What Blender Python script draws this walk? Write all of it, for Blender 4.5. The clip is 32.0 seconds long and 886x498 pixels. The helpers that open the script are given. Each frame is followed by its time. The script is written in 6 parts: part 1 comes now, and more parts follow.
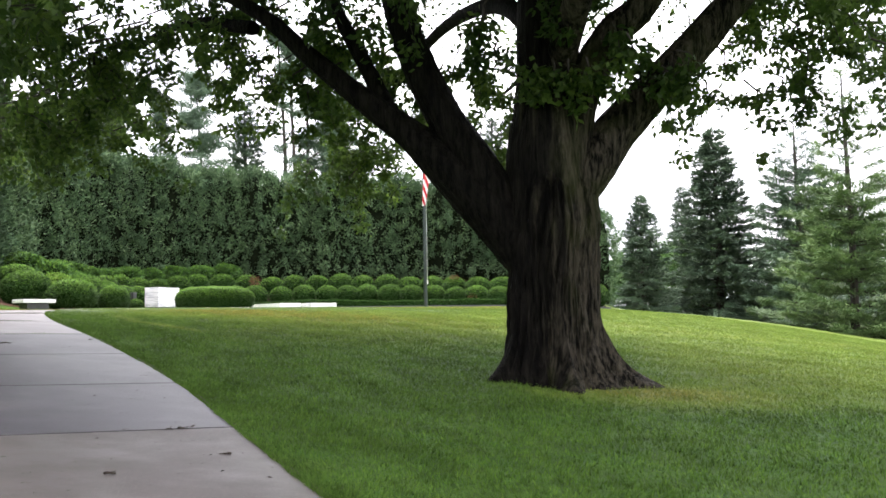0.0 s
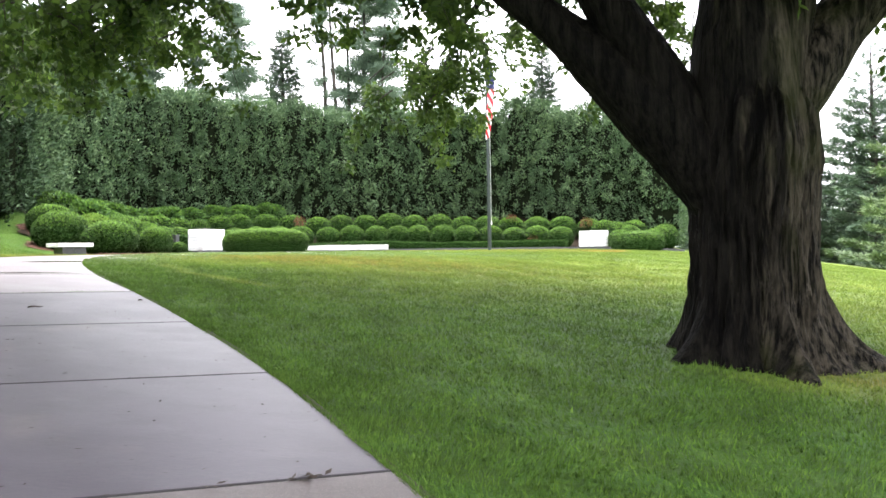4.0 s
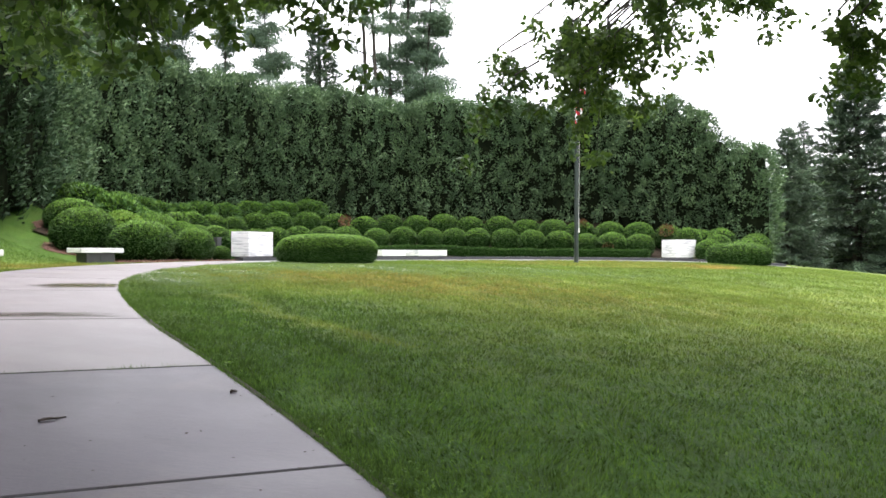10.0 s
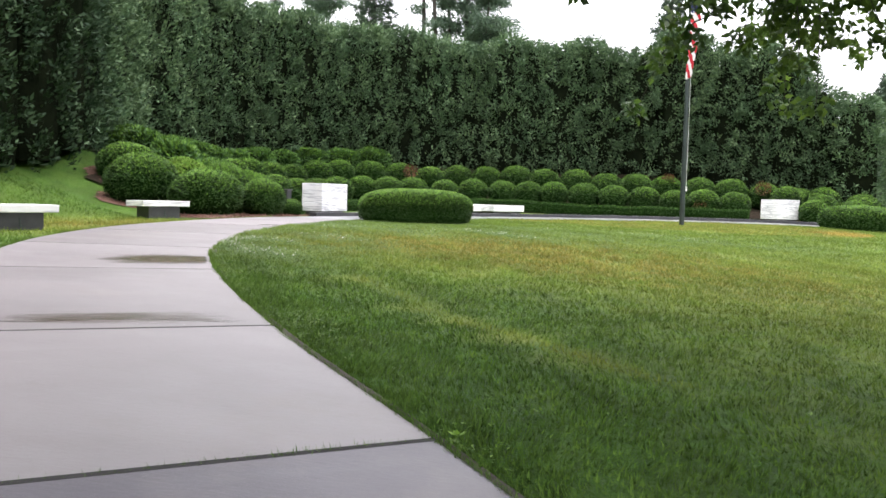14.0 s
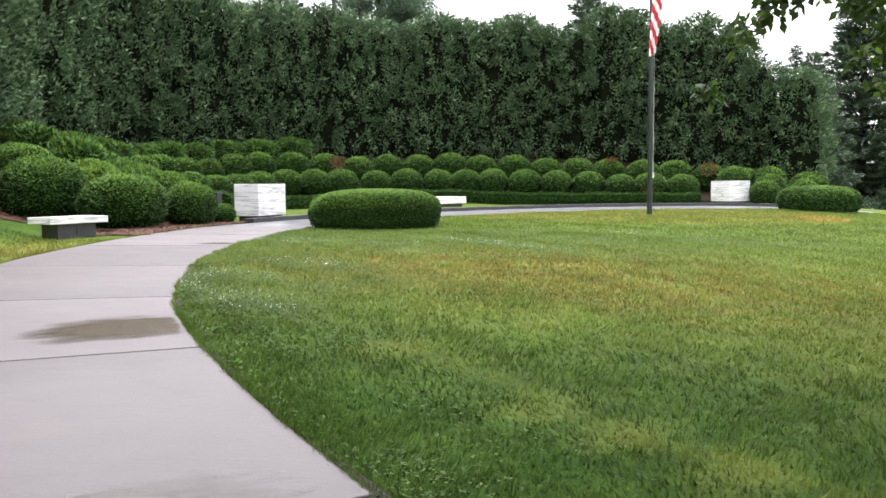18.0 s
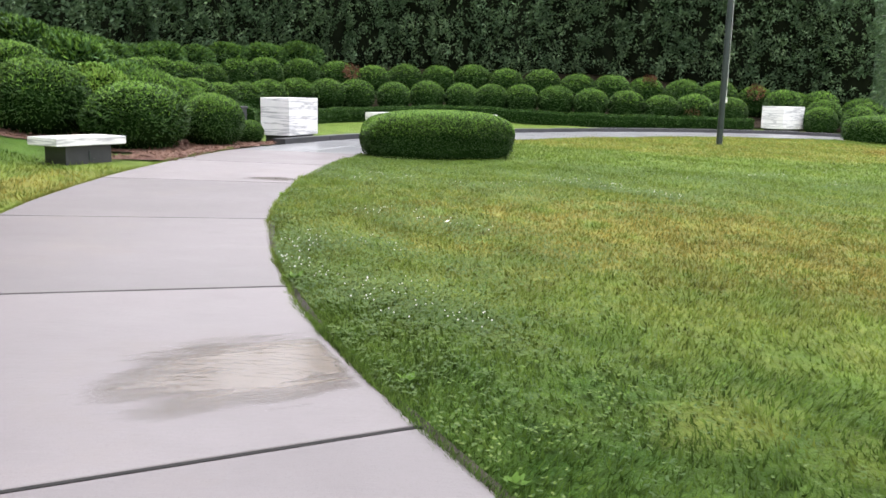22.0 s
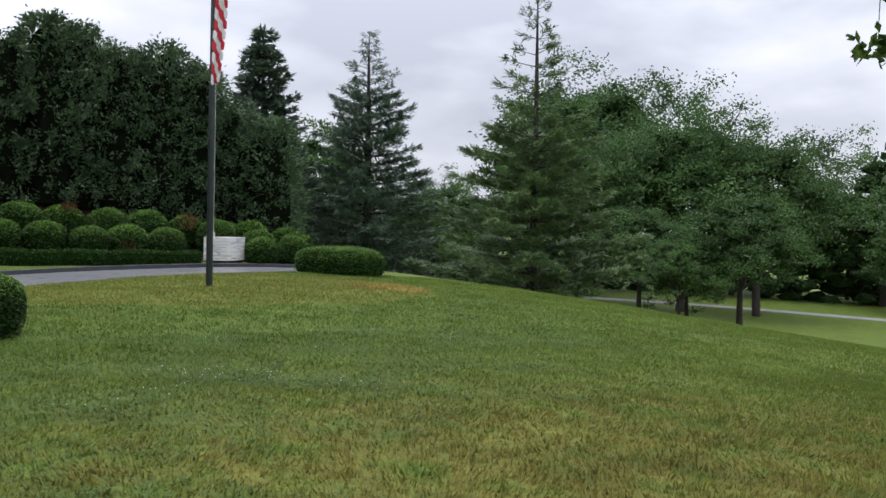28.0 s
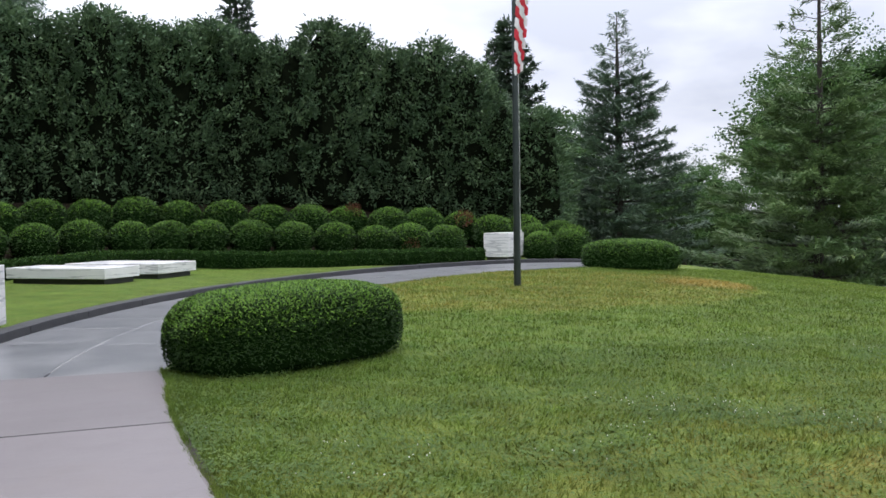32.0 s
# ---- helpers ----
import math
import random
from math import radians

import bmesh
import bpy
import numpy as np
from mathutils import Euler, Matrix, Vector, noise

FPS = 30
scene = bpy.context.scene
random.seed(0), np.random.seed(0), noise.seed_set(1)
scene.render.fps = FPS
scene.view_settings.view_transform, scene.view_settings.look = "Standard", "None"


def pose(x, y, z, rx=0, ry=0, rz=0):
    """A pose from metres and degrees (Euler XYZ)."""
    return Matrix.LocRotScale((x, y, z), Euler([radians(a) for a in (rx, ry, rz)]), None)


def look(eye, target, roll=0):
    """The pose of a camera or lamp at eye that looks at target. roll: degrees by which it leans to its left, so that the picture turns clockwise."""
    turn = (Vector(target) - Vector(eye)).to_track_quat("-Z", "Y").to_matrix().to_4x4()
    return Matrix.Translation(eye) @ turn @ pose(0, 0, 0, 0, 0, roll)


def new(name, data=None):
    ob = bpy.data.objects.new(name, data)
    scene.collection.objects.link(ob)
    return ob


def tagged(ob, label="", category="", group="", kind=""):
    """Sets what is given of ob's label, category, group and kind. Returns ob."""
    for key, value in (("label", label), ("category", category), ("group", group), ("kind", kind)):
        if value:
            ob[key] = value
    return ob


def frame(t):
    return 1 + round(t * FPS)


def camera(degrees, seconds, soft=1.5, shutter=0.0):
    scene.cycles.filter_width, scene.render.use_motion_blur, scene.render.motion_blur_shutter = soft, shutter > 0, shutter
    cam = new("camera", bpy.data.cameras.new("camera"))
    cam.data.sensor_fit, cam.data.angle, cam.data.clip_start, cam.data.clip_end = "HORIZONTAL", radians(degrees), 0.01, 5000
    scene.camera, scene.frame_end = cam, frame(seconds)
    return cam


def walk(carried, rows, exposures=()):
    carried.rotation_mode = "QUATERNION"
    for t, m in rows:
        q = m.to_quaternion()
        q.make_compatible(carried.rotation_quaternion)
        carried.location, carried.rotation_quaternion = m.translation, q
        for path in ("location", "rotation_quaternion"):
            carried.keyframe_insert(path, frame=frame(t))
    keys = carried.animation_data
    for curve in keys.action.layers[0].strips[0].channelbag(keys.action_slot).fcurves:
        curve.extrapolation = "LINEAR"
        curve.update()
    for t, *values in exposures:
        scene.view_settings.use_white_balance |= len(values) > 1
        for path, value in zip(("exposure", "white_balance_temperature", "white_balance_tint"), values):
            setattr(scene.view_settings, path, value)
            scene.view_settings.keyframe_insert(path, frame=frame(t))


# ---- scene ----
cam = camera(54.0, 32.0, soft=1.6)
# seconds, eye, yaw to the left, pitch up, roll
ROWS = [
    (0, (-0.225, 2.507, 1.367), 2.66, 4.45, -1.14),
    (0.5, (-0.360, 3.023, 1.382), 3.27, 3.01, -1.32),
    (1, (-0.613, 3.419, 1.387), 3.55, 2.34, -1.36),
    (1.5, (-0.756, 3.823, 1.401), 3.06, 1.80, -1.35),
    (2, (-1.091, 4.139, 1.461), 2.81, -0.09, -2.08),
    (2.5, (-1.340, 4.353, 1.546), 3.36, 0.17, -2.03),
    (3, (-1.542, 4.967, 1.541), 3.62, 0.29, -1.67),
    (3.5, (-1.822, 5.458, 1.594), 4.37, 0.35, -1.39),
    (4, (-1.964, 5.850, 1.627), 4.71, 0.45, -1.14),
    (4.5, (-2.267, 6.189, 1.635), 7.25, 0.58, -0.13),
    (6.5, (-3.026, 7.675, 1.879), 6.20, 0.39, 0.10),
    (7, (-3.332, 8.208, 1.906), 6.45, 0.42, 0.28),
    (7.5, (-3.551, 8.621, 1.953), 5.70, 0.07, 0.32),
    (8, (-3.828, 9.145, 2.006), 6.27, -0.01, 0.37),
    (8.5, (-4.089, 9.525, 2.080), 5.28, -0.20, 0.43),
    (9, (-4.347, 10.126, 2.115), 5.77, -0.01, 0.07),
    (9.5, (-4.652, 10.502, 2.157), 5.72, -0.06, 0.09),
    (10, (-4.850, 10.870, 2.229), 5.70, 0.17, 0.19),
    (10.5, (-5.173, 11.311, 2.248), 6.10, 0.30, 0.56),
    (11, (-5.376, 11.685, 2.301), 5.77, -0.21, 0.64),
    (11.5, (-5.665, 12.190, 2.308), 6.17, -0.20, 0.74),
    (12, (-5.949, 12.412, 2.351), 4.20, -0.91, 2.61),
    (12.5, (-6.177, 12.822, 2.379), 4.96, -1.33, 3.00),
    (13, (-6.559, 13.204, 2.403), 8.51, -1.99, 1.93),
    (13.5, (-6.886, 13.495, 2.459), 7.74, -2.68, 1.76),
    (14, (-7.066, 13.948, 2.497), 7.89, -3.27, 1.41),
    (14.5, (-7.354, 14.294, 2.556), 4.69, -4.47, -0.54),
    (16.5, (-8.163, 15.769, 2.763), 3.37, -4.79, -1.01),
    (17, (-8.421, 16.037, 2.845), 0.72, -4.89, -0.53),
    (17.5, (-8.668, 16.446, 2.835), 0.10, -4.74, -0.38),
    (18, (-8.996, 16.844, 2.892), 1.36, -4.38, -0.55),
    (18.5, (-9.236, 17.246, 2.898), 0.98, -5.05, 0.90),
    (19, (-9.505, 17.779, 2.922), 3.36, -5.22, 0.56),
    (19.5, (-9.767, 18.043, 2.997), 2.51, -7.58, 0.85),
    (20, (-9.924, 18.434, 3.022), 2.30, -7.41, 0.61),
    (20.5, (-10.260, 18.819, 3.057), 0.50, -8.45, 0.90),
    (21, (-10.462, 19.178, 3.033), -0.40, -10.14, 1.24),
    (21.5, (-10.791, 19.541, 3.065), 0.19, -10.02, 1.15),
    (22, (-10.981, 19.832, 3.111), -0.30, -10.24, 1.27),
    (22.5, (-11.207, 20.291, 3.151), -1.09, -10.04, 0.61),
    (23, (-11.467, 20.562, 3.203), -11.40, -10.72, 1.52),
    (23.5, (-11.668, 21.054, 3.242), -14.25, -9.21, 1.63),
    (24, (-12.029, 21.411, 3.275), -14.19, -9.34, 1.68),
    (24.5, (-12.193, 21.733, 3.256), -14.32, -9.57, 1.28),
    (25, (-12.452, 22.203, 3.267), -14.30, -9.55, 1.06),
    (25.5, (-12.667, 22.368, 3.310), -17.77, -10.14, 1.16),
    (26, (-12.770, 22.859, 3.347), -22.96, -9.92, 1.93),
    (26.5, (-12.838, 23.416, 3.340), -34.22, -9.37, -3.94),
    (28.5, (-13.372, 25.060, 3.402), -42.36, -0.50, 1.76),
    (29, (-13.579, 25.322, 3.393), -41.00, -0.65, 1.54),
    (29.5, (-13.675, 25.663, 3.431), -38.82, 0.35, 1.79),
    (30, (-13.771, 26.004, 3.469), -31.35, 0.76, 2.03),
    (30.5, (-13.817, 26.290, 3.495), -31.53, 0.42, 1.16),
    (31, (-13.862, 26.576, 3.522), -30.00, 0.33, 0.29),
    (31.5, (-13.983, 26.860, 3.514), -28.81, -0.36, -0.33),
    (32, (-14.103, 27.144, 3.506), -27.32, -2.22, -0.94),
]


def eye_pose(eye, yaw, pitch, roll):
    a, b = radians(yaw), radians(pitch)
    ahead = Vector((-math.sin(a) * math.cos(b), math.cos(a) * math.cos(b), math.sin(b)))
    return look(eye, Vector(eye) + ahead, roll)


# seconds, stops, kelvin, tint
STOPS = [(0, 1.05, 6500, 10), (1, 1.38, 6500, 10), (2, 1.42, 6500, 10), (4, 1.62, 6500, 10), (7, 1.4, 6500, 10), (9, 1.1, 6500, 10), (12, 0.85, 6500, 10), (14, 0.85, 6500, 10), (19, 0.7, 6500, 10), (20.5, 0.72, 6481, 10), (22, 0.69, 6425, 10), (24, 0.38, 6350, 14), (26.5, 0.34, 6350, 11), (27.2, 0.1, 6308, 10), (28.3, -0.70, 6080, 10), (29.5, -0.82, 6080, 10), (30.2, -0.84, 6080, 10), (31, -0.66, 6080, 10), (32, -0.25, 6080, 10)]
walk(cam, [(t, eye_pose(e, y, p, r)) for t, e, y, p, r in ROWS], STOPS)

# ---- world and sun: a bright overcast ----
world = bpy.data.worlds.new("overcast_sky")
scene.world = world
world.use_nodes = True
wn, wl = world.node_tree.nodes, world.node_tree.links
SUN_EL, SUN_AZ = radians(80), radians(0)
sky = wn.new("ShaderNodeTexSky")
sky.sky_type, sky.sun_disc, sky.sun_elevation, sky.sun_rotation = "NISHITA", False, SUN_EL, SUN_AZ
coord = wn.new("ShaderNodeTexCoord")
stretch = wn.new("ShaderNodeMapping")
stretch.inputs["Scale"].default_value = (1.0, 1.0, 2.6)
clouds = wn.new("ShaderNodeTexNoise")
clouds.inputs["Scale"].default_value, clouds.inputs["Detail"].default_value = 2.3, 6
ramp = wn.new("ShaderNodeValToRGB")
ramp.color_ramp.elements[0].position, ramp.color_ramp.elements[0].color = 0.38, (6.7, 6.75, 7.45, 1)
ramp.color_ramp.elements[1].position, ramp.color_ramp.elements[1].color = 0.64, (12.7, 12.4, 13.0, 1)
cover = wn.new("ShaderNodeMix")
cover.data_type = "RGBA"
cover.inputs["Factor"].default_value = 0.92
wl.new(coord.outputs["Generated"], stretch.inputs["Vector"])
wl.new(stretch.outputs["Vector"], clouds.inputs["Vector"])
wl.new(clouds.outputs["Fac"], ramp.inputs["Fac"])
wl.new(sky.outputs["Color"], cover.inputs["A"])
# an overcast sky is about three times as bright overhead as at the horizon
height = wn.new("ShaderNodeSeparateXYZ")
zenith = wn.new("ShaderNodeMapRange")
zenith.inputs["To Min"].default_value, zenith.inputs["To Max"].default_value = 0.85, 3.0
brighter = wn.new("ShaderNodeVectorMath")
brighter.operation = "SCALE"
wl.new(coord.outputs["Generated"], height.inputs["Vector"])
wl.new(height.outputs["Z"], zenith.inputs["Value"])
wl.new(ramp.outputs["Color"], brighter.inputs[0])
wl.new(zenith.outputs["Result"], brighter.inputs["Scale"])
wl.new(brighter.outputs["Vector"], cover.inputs["B"])
wl.new(cover.outputs["Result"], wn["Background"].inputs["Color"])
wn["Background"].inputs["Strength"].default_value = 0.12

sun_data = bpy.data.lights.new("sun", "SUN")
sun_data.energy, sun_data.angle, sun_data.color = 1.4, radians(35), (1.0, 0.955, 0.90)
sun = new("sun", sun_data)
sun.rotation_euler = (radians(-10), 0, 0)
sun.location = (0, 0, 40)

# ---- materials ----


def node_mat(name):
    m = bpy.data.materials.new(name)
    m.use_nodes = True
    return m, m.node_tree.nodes, m.node_tree.links, m.node_tree.nodes["Principled BSDF"]


def noise_node(n, l, scale, detail=4.0, vector=None, stretch=(1, 1, 1), rough=0.55):
    tex = n.new("ShaderNodeTexNoise")
    tex.inputs["Scale"].default_value, tex.inputs["Detail"].default_value = scale, detail
    tex.inputs["Roughness"].default_value = rough
    if vector is None:
        vector = n.new("ShaderNodeNewGeometry").outputs["Position"]
    if stretch != (1, 1, 1):
        mp = n.new("ShaderNodeMapping")
        mp.inputs["Scale"].default_value = stretch
        l.new(vector, mp.inputs["Vector"])
        vector = mp.outputs["Vector"]
    l.new(vector, tex.inputs["Vector"])
    return tex.outputs["Fac"]


def mix_node(n, l, fac, a, b, mode="MIX"):
    m = n.new("ShaderNodeMix")
    m.data_type, m.blend_type = "RGBA", mode
    for sock, v in (("Factor", fac), ("A", a), ("B", b)):
        s = m.inputs[sock] if sock == "Factor" else [i for i in m.inputs if i.name == sock and i.type == "RGBA"][0]
        if hasattr(v, "is_linked"):
            l.new(v, s)
        else:
            s.default_value = v if sock == "Factor" else (*v, 1)
    return [o for o in m.outputs if o.type == "RGBA"][0]


def ramp_node(n, l, fac, lo, hi):
    r = n.new("ShaderNodeMapRange")
    r.inputs["From Min"].default_value, r.inputs["From Max"].default_value = lo, hi
    l.new(fac, r.inputs["Value"])
    return r.outputs["Result"]


def bump_node(n, l, bsdf, height, strength, distance=0.02):
    b = n.new("ShaderNodeBump")
    b.inputs["Strength"].default_value, b.inputs["Distance"].default_value = strength, distance
    l.new(height, b.inputs["Height"])
    l.new(b.outputs["Normal"], bsdf.inputs["Normal"])


def surface(name, a, b, rough=0.8, scale=3.0, fine=60.0, bump=0.3, distance=0.01, metal=0.0, c=None, spec=0.5, stretch=(1, 1, 1)):
    """A plain surface: two colours in large patches, fine grain, relief."""
    m, n, l, p = node_mat(name)
    big = noise_node(n, l, scale, 5, stretch=stretch)
    small = noise_node(n, l, fine, 3, stretch=stretch)
    col = mix_node(n, l, ramp_node(n, l, big, 0.3, 0.7), a, b)
    if c:
        col = mix_node(n, l, ramp_node(n, l, small, 0.42, 0.75), col, c)
    l.new(col, p.inputs["Base Color"])
    p.inputs["Roughness"].default_value, p.inputs["Metallic"].default_value = rough, metal
    p.inputs["Specular IOR Level"].default_value = spec
    if bump:
        bump_node(n, l, p, small, bump, distance)
    return m


def leafy(name, a, b, rough=0.55, through_light=0.25, patch=0.6, c=None, spec=0.35):
    """Foliage: each leaf its own shade between a and b, large patches besides, light shining through."""
    m, n, l, p = node_mat(name)
    geo = n.new("ShaderNodeNewGeometry")
    col = mix_node(n, l, geo.outputs["Random Per Island"], a, b)
    big = noise_node(n, l, patch, 3)
    col = mix_node(n, l, ramp_node(n, l, big, 0.35, 0.7), col, c or tuple(0.72 * v for v in a))
    info = n.new("ShaderNodeObjectInfo")
    hsv = n.new("ShaderNodeHueSaturation")
    mr = n.new("ShaderNodeMapRange")
    mr.inputs["To Min"].default_value, mr.inputs["To Max"].default_value = 0.85, 1.15
    l.new(info.outputs["Random"], mr.inputs["Value"])
    l.new(mr.outputs["Result"], hsv.inputs["Value"])
    l.new(col, hsv.inputs["Color"])
    col = hsv.outputs["Color"]
    l.new(col, p.inputs["Base Color"])
    p.inputs["Roughness"].default_value = rough
    p.inputs["Specular IOR Level"].default_value = spec
    if through_light:
        tr = n.new("ShaderNodeBsdfTranslucent")
        l.new(col, tr.inputs["Color"])
        mx = n.new("ShaderNodeMixShader")
        mx.inputs["Fac"].default_value = through_light
        out = n["Material Output"]
        l.new(p.outputs["BSDF"], mx.inputs[1])
        l.new(tr.outputs["BSDF"], mx.inputs[2])
        l.new(mx.outputs["Shader"], out.inputs["Surface"])
    return m


def lawn_material(name, blade):
    """Grass: green, yellow-green as if lit in the open, and straw by the dry attribute, with mottling at three scales.
    """
    m, n, l, p = node_mat(name)
    at = n.new("ShaderNodeAttribute")
    at.attribute_name = "dry"
    big, mid = noise_node(n, l, 0.35, 3), noise_node(n, l, 2.3, 4)
    fine = noise_node(n, l, 55.0, 3)
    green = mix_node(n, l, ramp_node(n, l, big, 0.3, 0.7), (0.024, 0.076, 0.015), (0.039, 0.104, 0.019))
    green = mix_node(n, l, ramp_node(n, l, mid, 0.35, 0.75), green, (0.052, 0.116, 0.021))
    # brighter colour stands in for daylight on the lawn beyond the tree
    lit_lawn = mix_node(n, l, ramp_node(n, l, mid, 0.3, 0.7), (0.166, 0.245, 0.047), (0.230, 0.290, 0.060))
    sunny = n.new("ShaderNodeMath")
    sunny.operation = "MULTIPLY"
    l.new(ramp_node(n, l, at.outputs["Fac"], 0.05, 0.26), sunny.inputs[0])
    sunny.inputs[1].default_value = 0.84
    green = mix_node(n, l, sunny.outputs[0], green, lit_lawn)
    straw = mix_node(n, l, ramp_node(n, l, fine, 0.3, 0.7), (0.222, 0.180, 0.042), (0.300, 0.232, 0.070))
    straw = mix_node(n, l, ramp_node(n, l, at.outputs["Fac"], 1.1, 2.4), straw, (0.44, 0.29, 0.085))
    wob = n.new("ShaderNodeMath")
    wob.operation = "MULTIPLY_ADD"
    l.new(mid, wob.inputs[0])
    wob.inputs[1].default_value = 3.4
    wob.inputs[2].default_value = -0.75
    add = n.new("ShaderNodeMath")
    add.operation, add.use_clamp = "MULTIPLY", True
    l.new(at.outputs["Fac"], add.inputs[0])
    l.new(wob.outputs[0], add.inputs[1])
    dry = n.new("ShaderNodeMath")
    dry.operation = "MULTIPLY"
    l.new(add.outputs[0], dry.inputs[0])
    if blade:
        geo = n.new("ShaderNodeNewGeometry")
        r = ramp_node(n, l, geo.outputs["Random Per Island"], -0.5, 0.9)
        l.new(r, dry.inputs[1])
        green = mix_node(n, l, ramp_node(n, l, geo.outputs["Random Per Island"], -0.4, 1.9), green, (0.150, 0.240, 0.045))
        col = mix_node(n, l, dry.outputs[0], green, straw)
        each = n.new("ShaderNodeHueSaturation")
        vary = n.new("ShaderNodeMapRange")
        vary.inputs["To Min"].default_value, vary.inputs["To Max"].default_value = 0.46, 1.36
        l.new(geo.outputs["Random Per Island"], vary.inputs["Value"])
        l.new(vary.outputs["Result"], each.inputs["Value"])
        l.new(col, each.inputs["Color"])
        col = each.outputs["Color"]
    else:
        dry.inputs[1].default_value = 0.7
        green = mix_node(n, l, 0.12, green, (0.028, 0.06, 0.012))
        col = mix_node(n, l, dry.outputs[0], green, straw)
        col = mix_node(n, l, ramp_node(n, l, fine, 0.40, 0.85), col, (0.090, 0.165, 0.030))
        bump_node(n, l, p, fine, 0.9, 0.03)
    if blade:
        # mown blade tips painted paler, as if they caught the light
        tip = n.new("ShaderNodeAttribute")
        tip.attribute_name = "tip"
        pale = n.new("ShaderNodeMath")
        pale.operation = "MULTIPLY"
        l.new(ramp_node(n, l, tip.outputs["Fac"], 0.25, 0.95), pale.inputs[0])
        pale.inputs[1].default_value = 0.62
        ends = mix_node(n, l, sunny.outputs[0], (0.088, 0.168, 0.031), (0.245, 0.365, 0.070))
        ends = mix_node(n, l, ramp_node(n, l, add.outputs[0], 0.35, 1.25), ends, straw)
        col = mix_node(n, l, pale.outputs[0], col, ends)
    tone = n.new("ShaderNodeHueSaturation")
    spread = n.new("ShaderNodeMapRange")
    spread.inputs["From Min"].default_value, spread.inputs["From Max"].default_value = 0.3, 0.7
    spread.inputs["To Min"].default_value, spread.inputs["To Max"].default_value = 0.68, 1.04
    l.new(noise_node(n, l, 1.1, 5, rough=0.7), spread.inputs["Value"])
    l.new(spread.outputs["Result"], tone.inputs["Value"])
    l.new(col, tone.inputs["Color"])
    col = tone.outputs["Color"]
    # tufts a hand's breadth across, and faint mowing streaks
    for size, stretch, lo, hi in ((13.0, (1, 1, 1), 0.74, 1.22), (2.6, (1.0, 0.16, 1), 0.84, 1.16)):
        vec = None
        if stretch[1] != 1:
            turn = n.new("ShaderNodeMapping")
            turn.inputs["Rotation"].default_value = (0, 0, radians(-28))
            l.new(n.new("ShaderNodeNewGeometry").outputs["Position"], turn.inputs["Vector"])
            vec = turn.outputs["Vector"]
        fleck = n.new("ShaderNodeHueSaturation")
        span = n.new("ShaderNodeMapRange")
        span.inputs["From Min"].default_value, span.inputs["From Max"].default_value = 0.3, 0.7
        span.inputs["To Min"].default_value, span.inputs["To Max"].default_value = lo, hi
        l.new(noise_node(n, l, size, 3, vector=vec, stretch=stretch), span.inputs["Value"])
        l.new(span.outputs["Result"], fleck.inputs["Value"])
        l.new(col, fleck.inputs["Color"])
        col = fleck.outputs["Color"]
    l.new(col, p.inputs["Base Color"])
    # wet grass shines a little
    p.inputs["Roughness"].default_value = 0.5
    p.inputs["Specular IOR Level"].default_value = 0.06 if blade else 0.03
    if blade:
        tr = n.new("ShaderNodeBsdfTranslucent")
        l.new(col, tr.inputs["Color"])
        mx = n.new("ShaderNodeMixShader")
        mx.inputs["Fac"].default_value = 0.4
        l.new(p.outputs["BSDF"], mx.inputs[1])
        l.new(tr.outputs["BSDF"], mx.inputs[2])
        l.new(mx.outputs["Shader"], n["Material Output"].inputs["Surface"])
    return m


